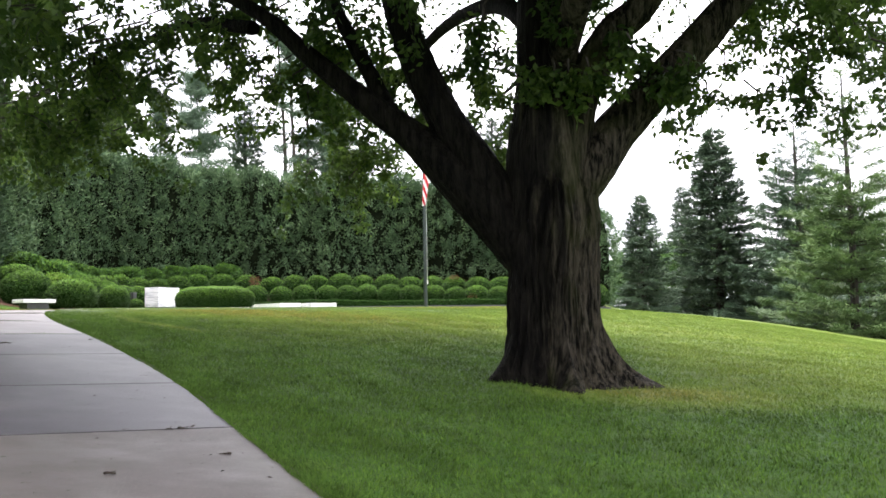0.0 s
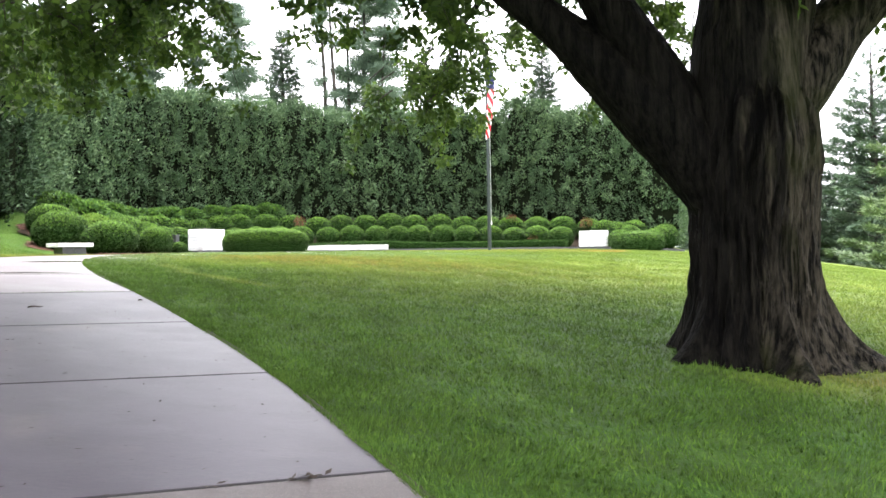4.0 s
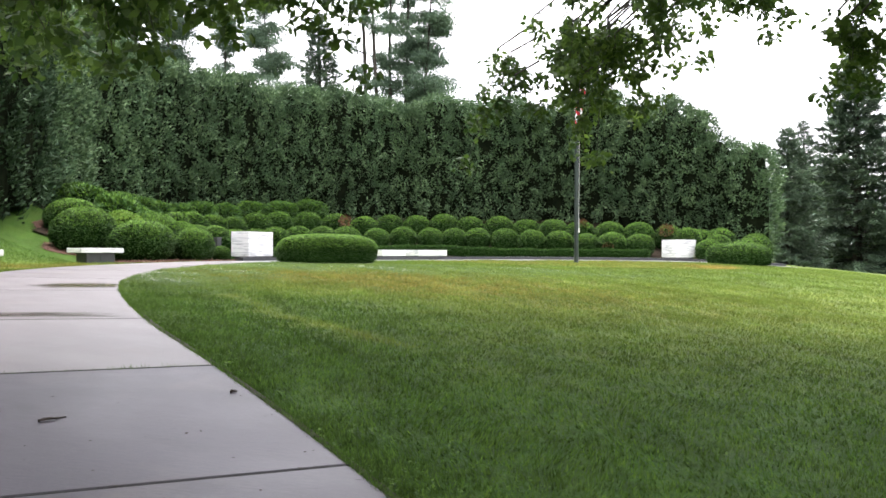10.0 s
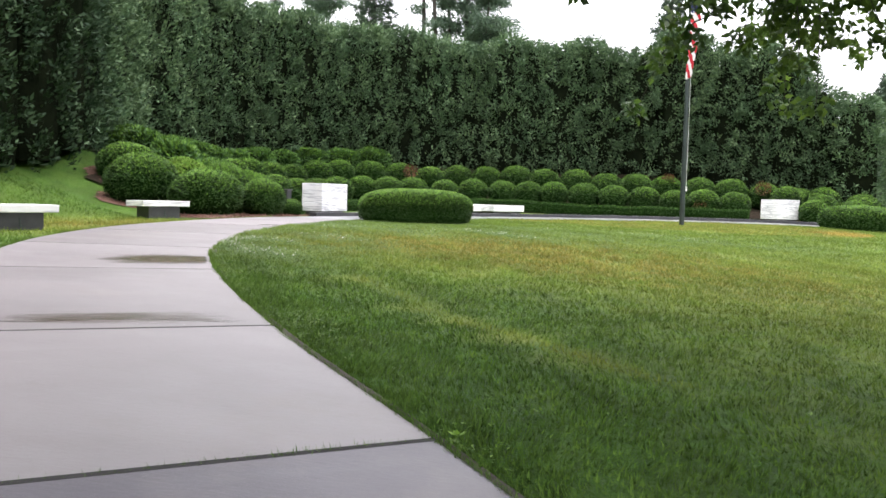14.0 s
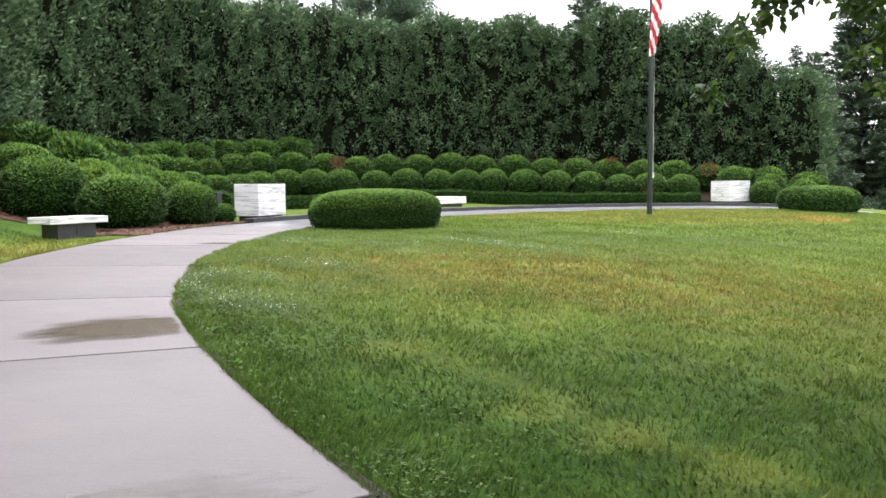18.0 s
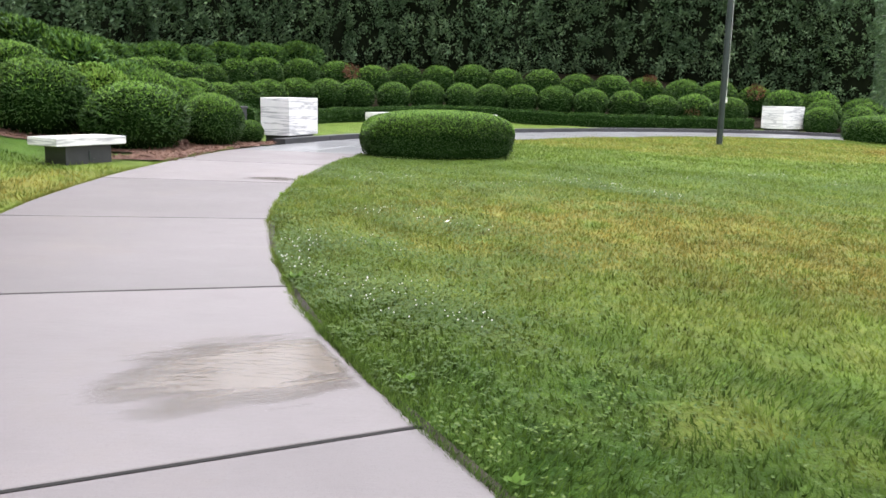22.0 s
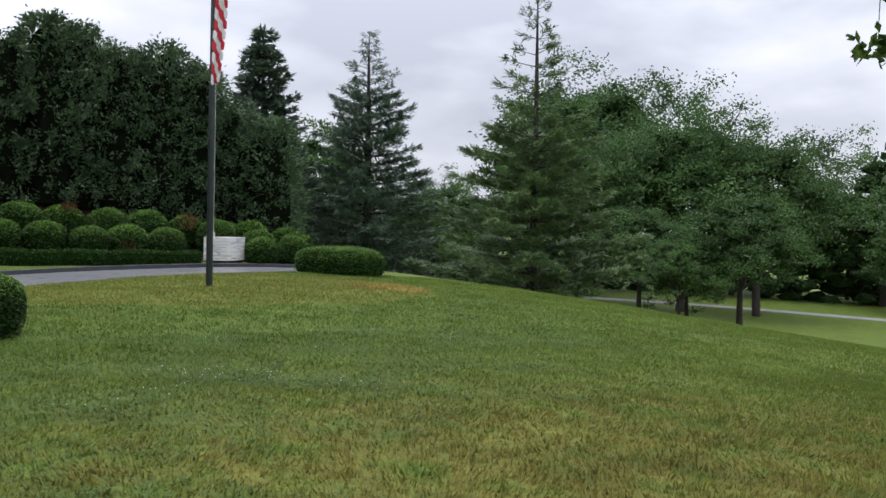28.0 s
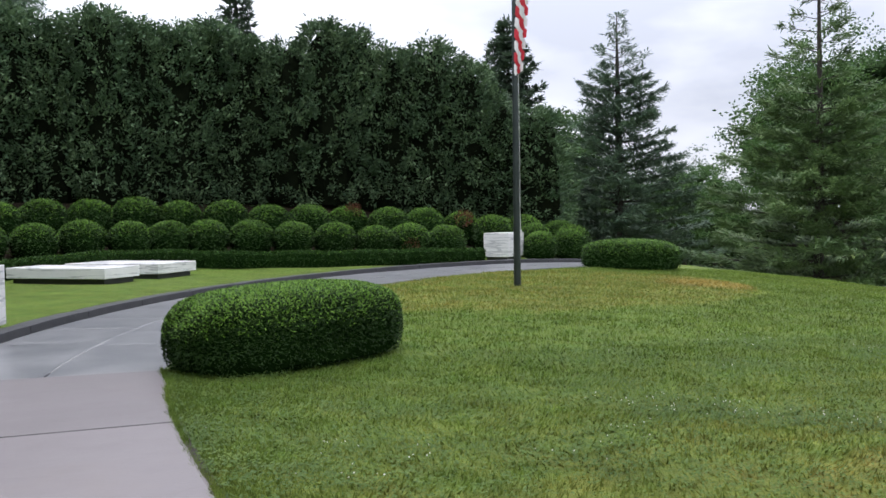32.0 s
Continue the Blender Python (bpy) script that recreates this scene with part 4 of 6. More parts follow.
cnt = 21000
k = rng.integers(0, n - 1, cnt)
q = rng.uniform(0, m - 1, cnt)
q0 = q.astype(int)
w, w2 = (q - q0)[:, None], rng.random((cnt, 1))
at = (vs[k, q0] * (1 - w) + vs[k, q0 + 1] * w) * (1 - w2) + (vs[k + 1, q0] * (1 - w) + vs[k + 1, q0 + 1] * w) * w2
mid = np.concatenate([pts[k], (base_z[k] + 0.3)[:, None]], 1)
# both clipped ends
tip = rng.random(cnt) < 0.03
last = rng.random(cnt) < 0.5
at[tip] = (np.where(last[:, None], np.array(vs[-1, q0]), np.array(vs[0, q0])) * w2 + np.where(last[:, None], vs[-1].mean(0), vs[0].mean(0)) * (1 - w2))[tip]
mid[tip] = np.where(last[:, None], vs[-3].mean(0), vs[2].mean(0))[tip]
nn, a, b = frames_of((at - mid) + rng.normal(scale=0.25, size=at.shape))
v, f = leaf_quads(at - nn * 0.02, nn, a, 0.08 * rng.uniform(0.7, 1.4, cnt), 0.045)
child("foliage", mesh_np("foliage", v, f, M_BOX), low_hedge)
# paler shoots along the clipped top put the light there into the colour
cnt = 9000
k, w, w2 = rng.integers(0, n - 1, cnt), rng.random((cnt, 1)), rng.random((cnt, 1))
at = (vs[k, 2] * (1 - w) + vs[k, 5] * w) * (1 - w2) + (vs[k + 1, 2] * (1 - w) + vs[k + 1, 5] * w) * w2
at[:, 2] += 0.16 * np.minimum(w, 1 - w)[:, 0]
nn, a, b = frames_of(rng.normal(size=at.shape) * (1, 1, 0.3) + (0, 0, 0.35))
v, f = leaf_quads(at, nn, np.cross(nn, (0, 0, 1.0)), 0.055 * rng.uniform(0.7, 1.4, cnt), 0.03)
child("new_growth", mesh_np("new_growth", v, f, M_LIT_TOPS_WEEDS), low_hedge, "clipped shoots, painted paler as if lit")

# ---- tall arborvitae screen, tree by tree ----


def arborvitae_meshes(seed, h, r, clumps, per, mat):
    """A column of foliage: branchlets in clumps with dark gaps between, a ragged top of several leaders."""
    z = rng.random(clumps) ** 0.85
    a = rng.uniform(0, 2 * np.pi, clumps)
    prof_r = r * np.interp(z, [0, 0.05, 0.3, 0.75, 0.9, 0.97, 1.0], [0.78, 0.97, 1.0, 0.95, 0.80, 0.5, 0.15])
    wave = 1 + 0.16 * bumps(a * 2.2 + seed * 3, z * h * 0.9, 1.5) + 0.17 * bumps(a * 5 + seed, z * h * 2.4, 1.0)
    rad = prof_r * wave * (1 - 0.30 * rng.random(clumps) ** 1.5)
    c = np.stack([rad * np.cos(a), rad * np.sin(a), z * h], 1)
    for q in range(5):
        # leaders that stand proud of the top
        k = rng.integers(0, clumps, 9)
        aa, rr = rng.uniform(0, 6.28), rng.uniform(0.2, 0.8) * r
        tip = rng.uniform(0.1, 0.5)
        c[k] = np.stack([rr * math.cos(aa) + rng.normal(0, 0.10, 9), rr * math.sin(aa) + rng.normal(0, 0.10, 9), h * (0.97 - 0.10 * rr / r) + tip * np.linspace(-0.6, 1, 9)], 1)
    out = c * (1, 1, 0) / (np.linalg.norm(c[:, :2], axis=1, keepdims=True) + 0.05) + (0, 0, 0.55)
    n = clumps * per
    at = np.repeat(c, per, 0) + rng.normal(size=(n, 3)) * (0.095, 0.095, 0.15)
    d = np.repeat(out, per, 0) + rng.normal(scale=0.55, size=(n, 3))
    nn, p, q = frames_of(d)
    v, f = leaf_quads(at, nn, p, 0.18 * rng.uniform(0.6, 1.4, n), 0.075 * rng.uniform(0.7, 1.3, n))
    zz = np.linspace(0.0, 0.95, 12)
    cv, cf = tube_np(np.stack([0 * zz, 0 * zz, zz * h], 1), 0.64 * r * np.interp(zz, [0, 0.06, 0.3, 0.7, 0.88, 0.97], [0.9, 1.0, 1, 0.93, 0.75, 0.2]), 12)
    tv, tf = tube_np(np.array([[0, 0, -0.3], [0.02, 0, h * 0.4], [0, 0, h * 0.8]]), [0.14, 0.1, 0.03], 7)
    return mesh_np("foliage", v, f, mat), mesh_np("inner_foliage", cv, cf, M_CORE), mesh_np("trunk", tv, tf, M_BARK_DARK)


ARBOR = [arborvitae_meshes(k, 7.2, 1.5, 470, 20, M_ARBOR) for k in range(5)]
SHADY = [arborvitae_meshes(k + 7, 7.2, 1.5, 380, 20, M_ARBOR_SHADED) for k in range(2)]
HEDGE = smooth_line([(-23.2, 24), (-23.0, 33), (-23.0, 39.0), (-24.4, 43.5), (-25.2, 50), (-22.3, 57.5), (-16.5, 62.0), (-8, 63.0), (0, 61.8), (7.7, 58.3)], 12)
for k, (x, y) in enumerate(along_line(HEDGE, 1.5)):
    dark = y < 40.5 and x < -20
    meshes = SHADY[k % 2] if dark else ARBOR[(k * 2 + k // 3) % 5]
    ob = tagged(new("arborvitae"), "gappy arborvitae above the grass bank, painted darker for shade" if dark else "dense dark green arborvitae in a tall screen", "tree", "arborvitae screen")
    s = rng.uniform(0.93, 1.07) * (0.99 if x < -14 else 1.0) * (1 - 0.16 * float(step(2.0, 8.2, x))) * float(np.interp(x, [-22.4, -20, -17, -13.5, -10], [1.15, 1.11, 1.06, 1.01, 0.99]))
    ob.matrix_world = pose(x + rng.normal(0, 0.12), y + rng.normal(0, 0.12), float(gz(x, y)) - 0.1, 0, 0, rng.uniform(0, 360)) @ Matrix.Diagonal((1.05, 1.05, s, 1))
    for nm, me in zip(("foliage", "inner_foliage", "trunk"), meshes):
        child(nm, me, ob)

# ---- the old tree on the lawn ----
TX, TY = 0.86, 16.4
TZ = float(gz(TX, TY))
old_tree = tagged(new("shade_tree"), "old broadleaf tree with furrowed bark and flaring roots on the lawn", "tree")
old_tree.location = (TX, TY, TZ)


def bark_tube(points, radii, sides, per=8, rough=0.06):
    """A limb with furrowed bark."""
    line = smooth_line(points, per)
    rad = np.interp(np.linspace(0, 1, len(line)), np.linspace(0, 1, len(radii)), radii)
    v, f = tube_np(line, rad, sides)
    v = v.reshape(len(line), sides, 3)
    th = np.linspace(0, 2 * np.pi, sides, endpoint=False)[None]
    s = np.arange(len(line))[:, None] * 0.35
    d = np.abs(np.sin(th * 7 + 0.9 * np.sin(s) + 0.5 * np.sin(2.3 * s + th))) - 0.5 + 0.5 * np.sin(th * 3 + s * 0.4)
    v = line[:, None] + (v - line[:, None]) * (1 + rough * d)[..., None]
    return v.reshape(-1, 3), f


# trunk: rings with root flare and bark ridges
rings, sides = 64, 120
zt = np.linspace(-0.35, 3.5, rings)[:, None]
th = np.linspace(0, 2 * np.pi, sides, endpoint=False)[None]
flare = 0.62 * np.exp(-np.maximum(zt + 0.1, 0) / 0.42)
roots = np.maximum(0, np.cos(th * 5 + 0.6)) ** 2 * 0.9 + np.maximum(0, np.cos(th + 0.35)) ** 6 * 0.55
ridge = np.abs(np.sin(th * 17 + 0.8 * np.sin(zt * 1.7) + 0.7 * np.sin(zt * 3.1 + th * 2))) ** 0.7 - 0.5
ridge = ridge * (0.7 + 0.3 * np.sin(zt * 5 + th * 9))
rt = np.interp(zt, [-0.35, 0.6, 1.6, 2.5, 3.0, 3.5], [0.74, 0.66, 0.66, 0.72, 0.64, 0.40]) * (1 + 0.05 * np.sin(th * 3 + 0.8) + 0.03 * np.sin(th * 5 + zt)) + flare * (0.25 + roots) + 0.125 * ridge + 0.018 * np.sin(th * 43 + 3 * np.sin(zt * 4))
lean = -0.05 + 0.02 * zt
v = np.stack([lean + rt * np.cos(th), rt * np.sin(th) + 0 * zt, zt + 0 * th], -1).reshape(-1, 3)
i, j = np.meshgrid(np.arange(rings - 1), np.arange(sides), indexing="ij")
k = (j + 1) % sides
f = np.stack([i * sides + j, i * sides + k, (i + 1) * sides + k, (i + 1) * sides + j], -1).reshape(-1, 4)
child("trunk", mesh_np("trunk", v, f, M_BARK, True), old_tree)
BOUGHS = [
    ([(-0.05, 0, 1.75), (-0.62, 0, 2.42), (-1.22, 0, 3.05), (-1.80, 0, 3.62), (-2.28, 0, 4.04), (-3.01, 0, 4.62), (-3.84, 0.1, 5.35), (-4.97, 0.3, 6.35), (-7.4, 1.2, 7.8)], (0.50, 0.46, 0.42, 0.34, 0.24, 0.19, 0.155, 0.12, 0.05)),
    ([(-0.7, 0, 2.6), (-1.15, -0.05, 3.45), (-1.63, -0.1, 4.2), (-2.1, -0.1, 5.2), (-2.42, 0, 6.3), (-3.0, 0.3, 9.5)], (0.40, 0.34, 0.29, 0.27, 0.25, 0.06)),
    ([(-2.2, 0.05, 3.95), (-2.55, 0.1, 4.4), (-3.0, 0.2, 5.3), (-3.45, 0.3, 6.2), (-4.2, 0.6, 8)], (0.17, 0.15, 0.13, 0.11, 0.04)),
    ([(-0.05, 0, 2.6), (-0.05, 0, 3.6), (0.0, 0, 4.8), (0.0, 0.1, 6.2), (0.1, 0.3, 8), (0.3, 0.4, 11)], (0.66, 0.60, 0.48, 0.44, 0.30, 0.06)),
    ([(0.25, 0.05, 3.3), (0.5, 0, 4.5), (1.05, -0.1, 5.5), (1.72, -0.1, 6.2), (3.0, 0, 8.6)], (0.42, 0.33, 0.27, 0.23, 0.06)),
    ([(0.2, 0.1, 2.9), (0.72, 0.15, 3.5), (1.12, 0.2, 4.0), (1.80, 0.2, 4.72), (2.55, 0.3, 5.5), (3.2, 0.4, 6.2), (5.2, 0.9, 8.2)], (0.48, 0.42, 0.35, 0.31, 0.29, 0.26, 0.05)),
    ([(0.0, 0.3, 5.6), (-0.7, 2.2, 6.9), (-1.9, 5.0, 7.4), (-3.2, 8.2, 7.1), (-4.6, 11.2, 6.3)], (0.2, 0.16, 0.12, 0.08, 0.03)),
    ([(0.1, 0.4, 5.8), (0.9, 3.0, 7.0), (0.6, 6.0, 7.2), (-0.6, 9.0, 6.8)], (0.2, 0.15, 0.1, 0.03)),
    ([(0.2, -0.2, 5.0), (0.6, -2.4, 6.4), (0.8, -5.2, 7.6), (0.6, -8, 8.4)], (0.24, 0.18, 0.12, 0.04)),
    ([(-8.2, 3.8, 6.9), (-10.4, 6.3, 7.2), (-12.6, 8.2, 7.1), (-14.5, 8.9, 6.6)], (0.08, 0.065, 0.05, 0.02)),
    ([(-4.9, 0.4, 6.0), (-6.6, 2.0, 6.7), (-8.2, 3.8, 6.9), (-10.4, 5.2, 6.4)], (0.12, 0.09, 0.07, 0.03)),
]
for p, r in BOUGHS:
    v, f = bark_tube(p, r, 28)
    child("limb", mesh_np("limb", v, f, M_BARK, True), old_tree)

# leaf sprigs: a twig and the leaves that hang from it
sprigs = []
for _ in range(560):
    a, r = rng.uniform(0, 2 * np.pi), 12.5 * math.sqrt(rng.uniform(0.02, 1))
    low = 5.9 if r < 3.6 else 7.0
    top = 12.5 - 0.025 * r * r
    if r * math.sin(a) > 4.5:
        low = 8.4
    sprigs.append((r * math.cos(a), r * math.sin(a), low + (top - low) * rng.random() ** 1.5 + 0.4))
HANG = [(-7.5, -2.0, 4.9, 1.3, 28), (-6.0, -3.5, 5.0, 1.2, 24), (-4.4, 2.5, 5.4, 1.2, 22), (-9.0, 0.2, 5.0, 1.3, 26), (3.2, -1.5, 5.5, 1.2, 18), (-3.0, -1.0, 5.3, 1.0, 18), (-4.9, 11.3, 4.5, 1.6, 60), (-4.0, 10.6, 5.4, 1.5, 40), (3.9, 2.1, 4.9, 1.5, 30), (6.0, 1.6, 5.6, 1.6, 30), (-0.2, 8.4, 4.8, 1.0, 34), (-0.1, 8.3, 5.9, 1.1, 30), (0.9, 8.8, 5.6, 1.1, 24), (-2.6, 10.0, 6.1, 0.9, 20), (-9.9, 2.0, 4.0, 1.2, 28), (-10.8, 1.5, 4.1, 1.2, 26), (-9.2, 3.2, 4.5, 1.1, 24), (-11.4, 3.4, 4.7, 1.3, 22), (-10.2, 2.4, 5.2, 1.3, 14),
        (-8.5, 5.2, 5.3, 1.5, 34), (-12.3, 5.0, 4.95, 1.0, 18), (-6.6, 3.6, 5.6, 1.5, 30), (-5.2, 1.2, 5.9, 1.3, 26), (0.9, -0.6, 4.6, 0.6, 10), (1.9, -0.4, 4.3, 0.6, 10), (-1.2, -0.6, 4.9, 0.9, 14),
        (-4.2, 7.0, 5.6, 1.0, 14), (-2.6, 4.0, 5.5, 1.2, 14), (4.6, -1.0, 5.9, 1.4, 18), (7.6, 4.0, 6.0, 1.4, 18), (-7.4, -0.8, 5.6, 1.2, 16), (0.2, -0.8, 5.6, 1.0, 16),
        (4.4, 1.0, 5.1, 1.2, 14), (5.2, 1.2, 5.6, 1.2, 12), (5.0, 0.8, 4.7, 1.0, 12), (3.8, 1.0, 6.0, 1.1, 10), (5.9, 1.4, 4.9, 1.2, 12), (-4.7, 9.6, 5.0, 1.0, 26), (-9.3, 1.5, 6.3, 1.3, 26), (-7.8, 1.5, 5.4, 1.1, 24), (-6.4, 1.5, 6.2, 1.2, 26), (-8.6, 1.6, 4.9, 1.0, 20), (-3.9, 1.4, 5.3, 1.0, 22), (-4.1, 1.6, 4.5, 0.9, 20), (0.3, -0.75, 4.3, 0.5, 10),
        (-14.3, 8.5, 5.6, 1.2, 30), (-13.2, 8.7, 6.1, 1.2, 30), (-11.8, 8.6, 6.3, 1.0, 26), (-10.6, 8.3, 6.3, 1.0, 20), (-14.6, 7.4, 6.0, 1.2, 20), (-2.0, 3.1, 5.3, 0.8, 16), (-1.2, 3.1, 5.2, 0.8, 14)]
droops = []
for x, y, z, s, n in HANG:
    for _ in range(max(3, n // 4)):
        # a branchlet that arches out and droops
        az = rng.uniform(0, 2 * np.pi)
        p0 = np.array([x, y, z + 0.55 * s]) + rng.normal(size=3) * (0.42 * s, 0.42 * s, 0.25 * s)
        p0[2] += 0.6 if p0[1] > 11.2 else 0.0
        out = np.array([math.cos(az), math.sin(az), 0]) * rng.uniform(0.4, 0.9) * s
        line = [p0 + out * u + np.array([0, 0, 0.15 * u - 1.0 * s * u * u * rng.uniform(0.7, 1.0)]) for u in np.linspace(0, 1, 5)]
        if line[-1][1] > 12.2 or line[2][1] > 12.2:
            continue
        if x < -7:
            # well clear of the walkway's users
            line = [q + np.array([0, 0, max(0.0, 3.9 - line[-1][2])]) for q in line]
        droops.append(line)
        sprigs += [tuple(q + rng.normal(size=3) * 0.06) for q in line]
sprigs = np.array(sprigs)
per = 38
cnt = len(sprigs) * per
c = np.repeat(sprigs, per, 0)
off = rng.normal(size=(cnt, 3)) * np.repeat(np.where(np.arange(len(sprigs)) < 560, 0.26, 0.10), per)[:, None] * (1, 1, 0.85)
dirs = np.stack([rng.normal(size=cnt), rng.normal(size=cnt), rng.normal(-0.75, 0.5, cnt)], 1)
nn, a, b = frames_of(dirs)
v, f = leaf_quads(c + off, nn, a, 0.15 * rng.uniform(0.6, 1.25, cnt), 0.085 * rng.uniform(0.7, 1.3, cnt))
child("leaves", mesh_np("leaves", v, f, M_MAPLE), old_tree, "clusters of broad green leaves")
# the dense upper crown, high over the lawn
cnt = 150000
d = unit_dirs(cnt, -0.25)
at = d * rng.uniform(0.5, 1.0, (cnt, 1)) * (12.8, 12.0, 5.0) + (-0.6, -1.6, 9.8) + rng.normal(scale=0.3, size=(cnt, 3))
at[:, 0] = np.where(at[:, 0] > 0, 0.66 * at[:, 0], at[:, 0])
at = at[(at[:, 2] > 7.8 + 0.26 * np.maximum(at[:, 1], 0))]
nn, a, b = frames_of(rng.normal(size=at.shape) + (0, 0, -0.4))
v, f = leaf_quads(at, nn, a, 0.33 * rng.uniform(0.7, 1.3, len(at)), 0.22)
child("upper_crown", mesh_np("upper_crown", v, f, M_MAPLE), old_tree, "dense crown of broad green leaves")
tw = []
for p in sprigs[:560]:
    up = p + np.array([-0.04 * p[0], -0.04 * p[1], 0.5])
    tw.append(tube_np(np.array([up, (up + p) / 2 + rng.normal(size=3) * 0.06, p]), [0.014, 0.01, 0.005], 4))
for line in droops:
    top = line[0] * np.array([0.93, 0.93, 1]) + (0, 0, 0.35)
    tw.append(tube_np(np.array([top, line[0] + rng.normal(size=3) * 0.03 + (0, 0, 0.22), *line]), [0.02, 0.016, 0.013, 0.011, 0.009, 0.007, 0.004], 4))
tagged(child("twig_work", mesh_np("twig_work", *join_np(*tw), M_BARK_DARK), old_tree), kind="stuff")

# ---- conifers ----


def conifer_meshes(h, radius, whorls, mat, tuft, droop, bare=0.05, power=1.0, dens=1.0, reps=3, slim=0.26, airy=2.0, lift=0.10, thick=0.022):
    """Trunk, branches, and needles in flat sprays on whorled branches; sparser above the share airy of the height."""
    zz = np.linspace(0, 1, 10)
    tv, tf = tube_np(np.stack([0.08 * np.sin(zz * 5), 0.05 * np.cos(zz * 4), zz * h], 1), thick * h * (1 - zz) ** 0.8 + 0.015, 8)
    wood, at, ax = [], [], []
    for w in range(whorls):
        s = bare + (1 - bare) * (w + 0.3) / whorls
        length = radius * (1 - s) ** power + 0.25
        nb = rng.integers(5, 8) if s < airy else rng.integers(3, 5)
        a0 = rng.uniform(0, 6.28)
        thin = 1 - 0.68 * float(step(airy - 0.06, airy + 0.1, s))
        for b in range(nb):
            az = a0 + b * 2 * np.pi / nb + rng.normal(0, 0.2)
            ln = length * rng.uniform(0.6, 1.12)
            d = np.array([math.cos(az), math.sin(az), 0])
            side = np.array([-d[1], d[0], 0])
            z0 = s * h + rng.normal(0, 0.10)
            t = np.linspace(0, 1, 5)[:, None]
            rise = (0.28 * s - droop * (1 - s)) * ln
            pts = d * t * ln + np.array([0, 0, 1]) * (z0 + rise * t + lift * ln * t**2)
            wood.append(tube_np(pts, np.linspace(0.012 * ln + 0.012, 0.006, 5), 4))
            k = max(3, int(ln * 15 * dens * thin))
            u = rng.uniform(0.12 + 0.3 * (1 - thin), 1.0, k) ** 0.75
            spread = 0.34 * ln * (1.05 - u) + 0.16
            lat = rng.normal(0, 0.55, k) * spread
            p = d * (u * ln)[:, None] + side * lat[:, None] + np.array([0, 0, 1]) * (z0 + rise * u + lift * ln * u**2 + rng.normal(0.02, 0.035, k) - 0.12 * np.abs(lat))[:, None]
            at.append(p)
            ax.append(d + side * (np.sign(lat) * rng.uniform(0.2, 1.1, k))[:, None] + np.array([0, 0, 0.15]) + rng.normal(scale=0.3, size=(k, 3)))
    at, ax = np.concatenate(at), np.concatenate(ax)
    ms = []
    for rep in range(reps):
        nn, p, q = frames_of(ax + rng.normal(scale=0.3, size=ax.shape))
        flat = np.cross(nn, np.tile([0, 0, 1.0], (len(nn), 1))) + 0.45 * p
        flat /= np.linalg.norm(flat, axis=1, keepdims=True)
        ms.append(leaf_quads(at + rng.normal(scale=0.08, size=at.shape), nn, flat, tuft * rng.uniform(0.7, 1.3, len(at)), tuft * slim))
    return mesh_np("trunk", tv, tf, M_BARK_DARK), mesh_np("branch_work", *join_np(*wood), M_BARK_DARK), mesh_np("needles", *join_np(*ms), mat)


def plant_tree(meshes, names, name, label, x, y, scale=1.0, yaw=0.0, group=""):
    ob = tagged(new(name), label, "tree", group)
    ob.matrix_world = pose(x, y, float(gz(x, y)) - 0.1, 0, 0, yaw) @ Matrix.Diagonal((scale, scale, scale, 1))
    for nm, me in zip(names, meshes):
        part_ob = child(nm, me, ob)
        if nm == "branch_work":
            tagged(part_ob, kind="stuff")
    return ob


CON = ("trunk", "branch_work", "needles")
pine_b = conifer_meshes(17.0, 6.5, 22, M_PINE_Y, 0.40, 0.06, 0.01, 1.0, 2.6, 5, 0.18, 0.52, 0.12, 0.015)
plant_tree(pine_b, CON, "pine_tree", "tall soft green pine with a thin spire", 22.4, 57.0)
pine_a = conifer_meshes(18.6, 7.2, 30, M_PINE, 0.44, 0.05, 0.02, 0.85, 1.8, 4, 0.22, 0.72, 0.12)
plant_tree(pine_a, CON, "pine_tree", "broad blue-green pine below the mound", 26.9, 78.2)
spruce = conifer_meshes(18.4, 6.2, 32, M_SPRUCE, 0.55, 0.22, 0.02, 0.8, 1.5, 3, 0.3)
plant_tree(spruce, CON, "spruce_tree", "dark conical spruce past the arborvitae screen", 21.8, 85.1)
plant_tree(spruce, CON, "spruce_tree", "small dark spruce past the arborvitae screen", 12.0, 70.0, 0.50, 70)


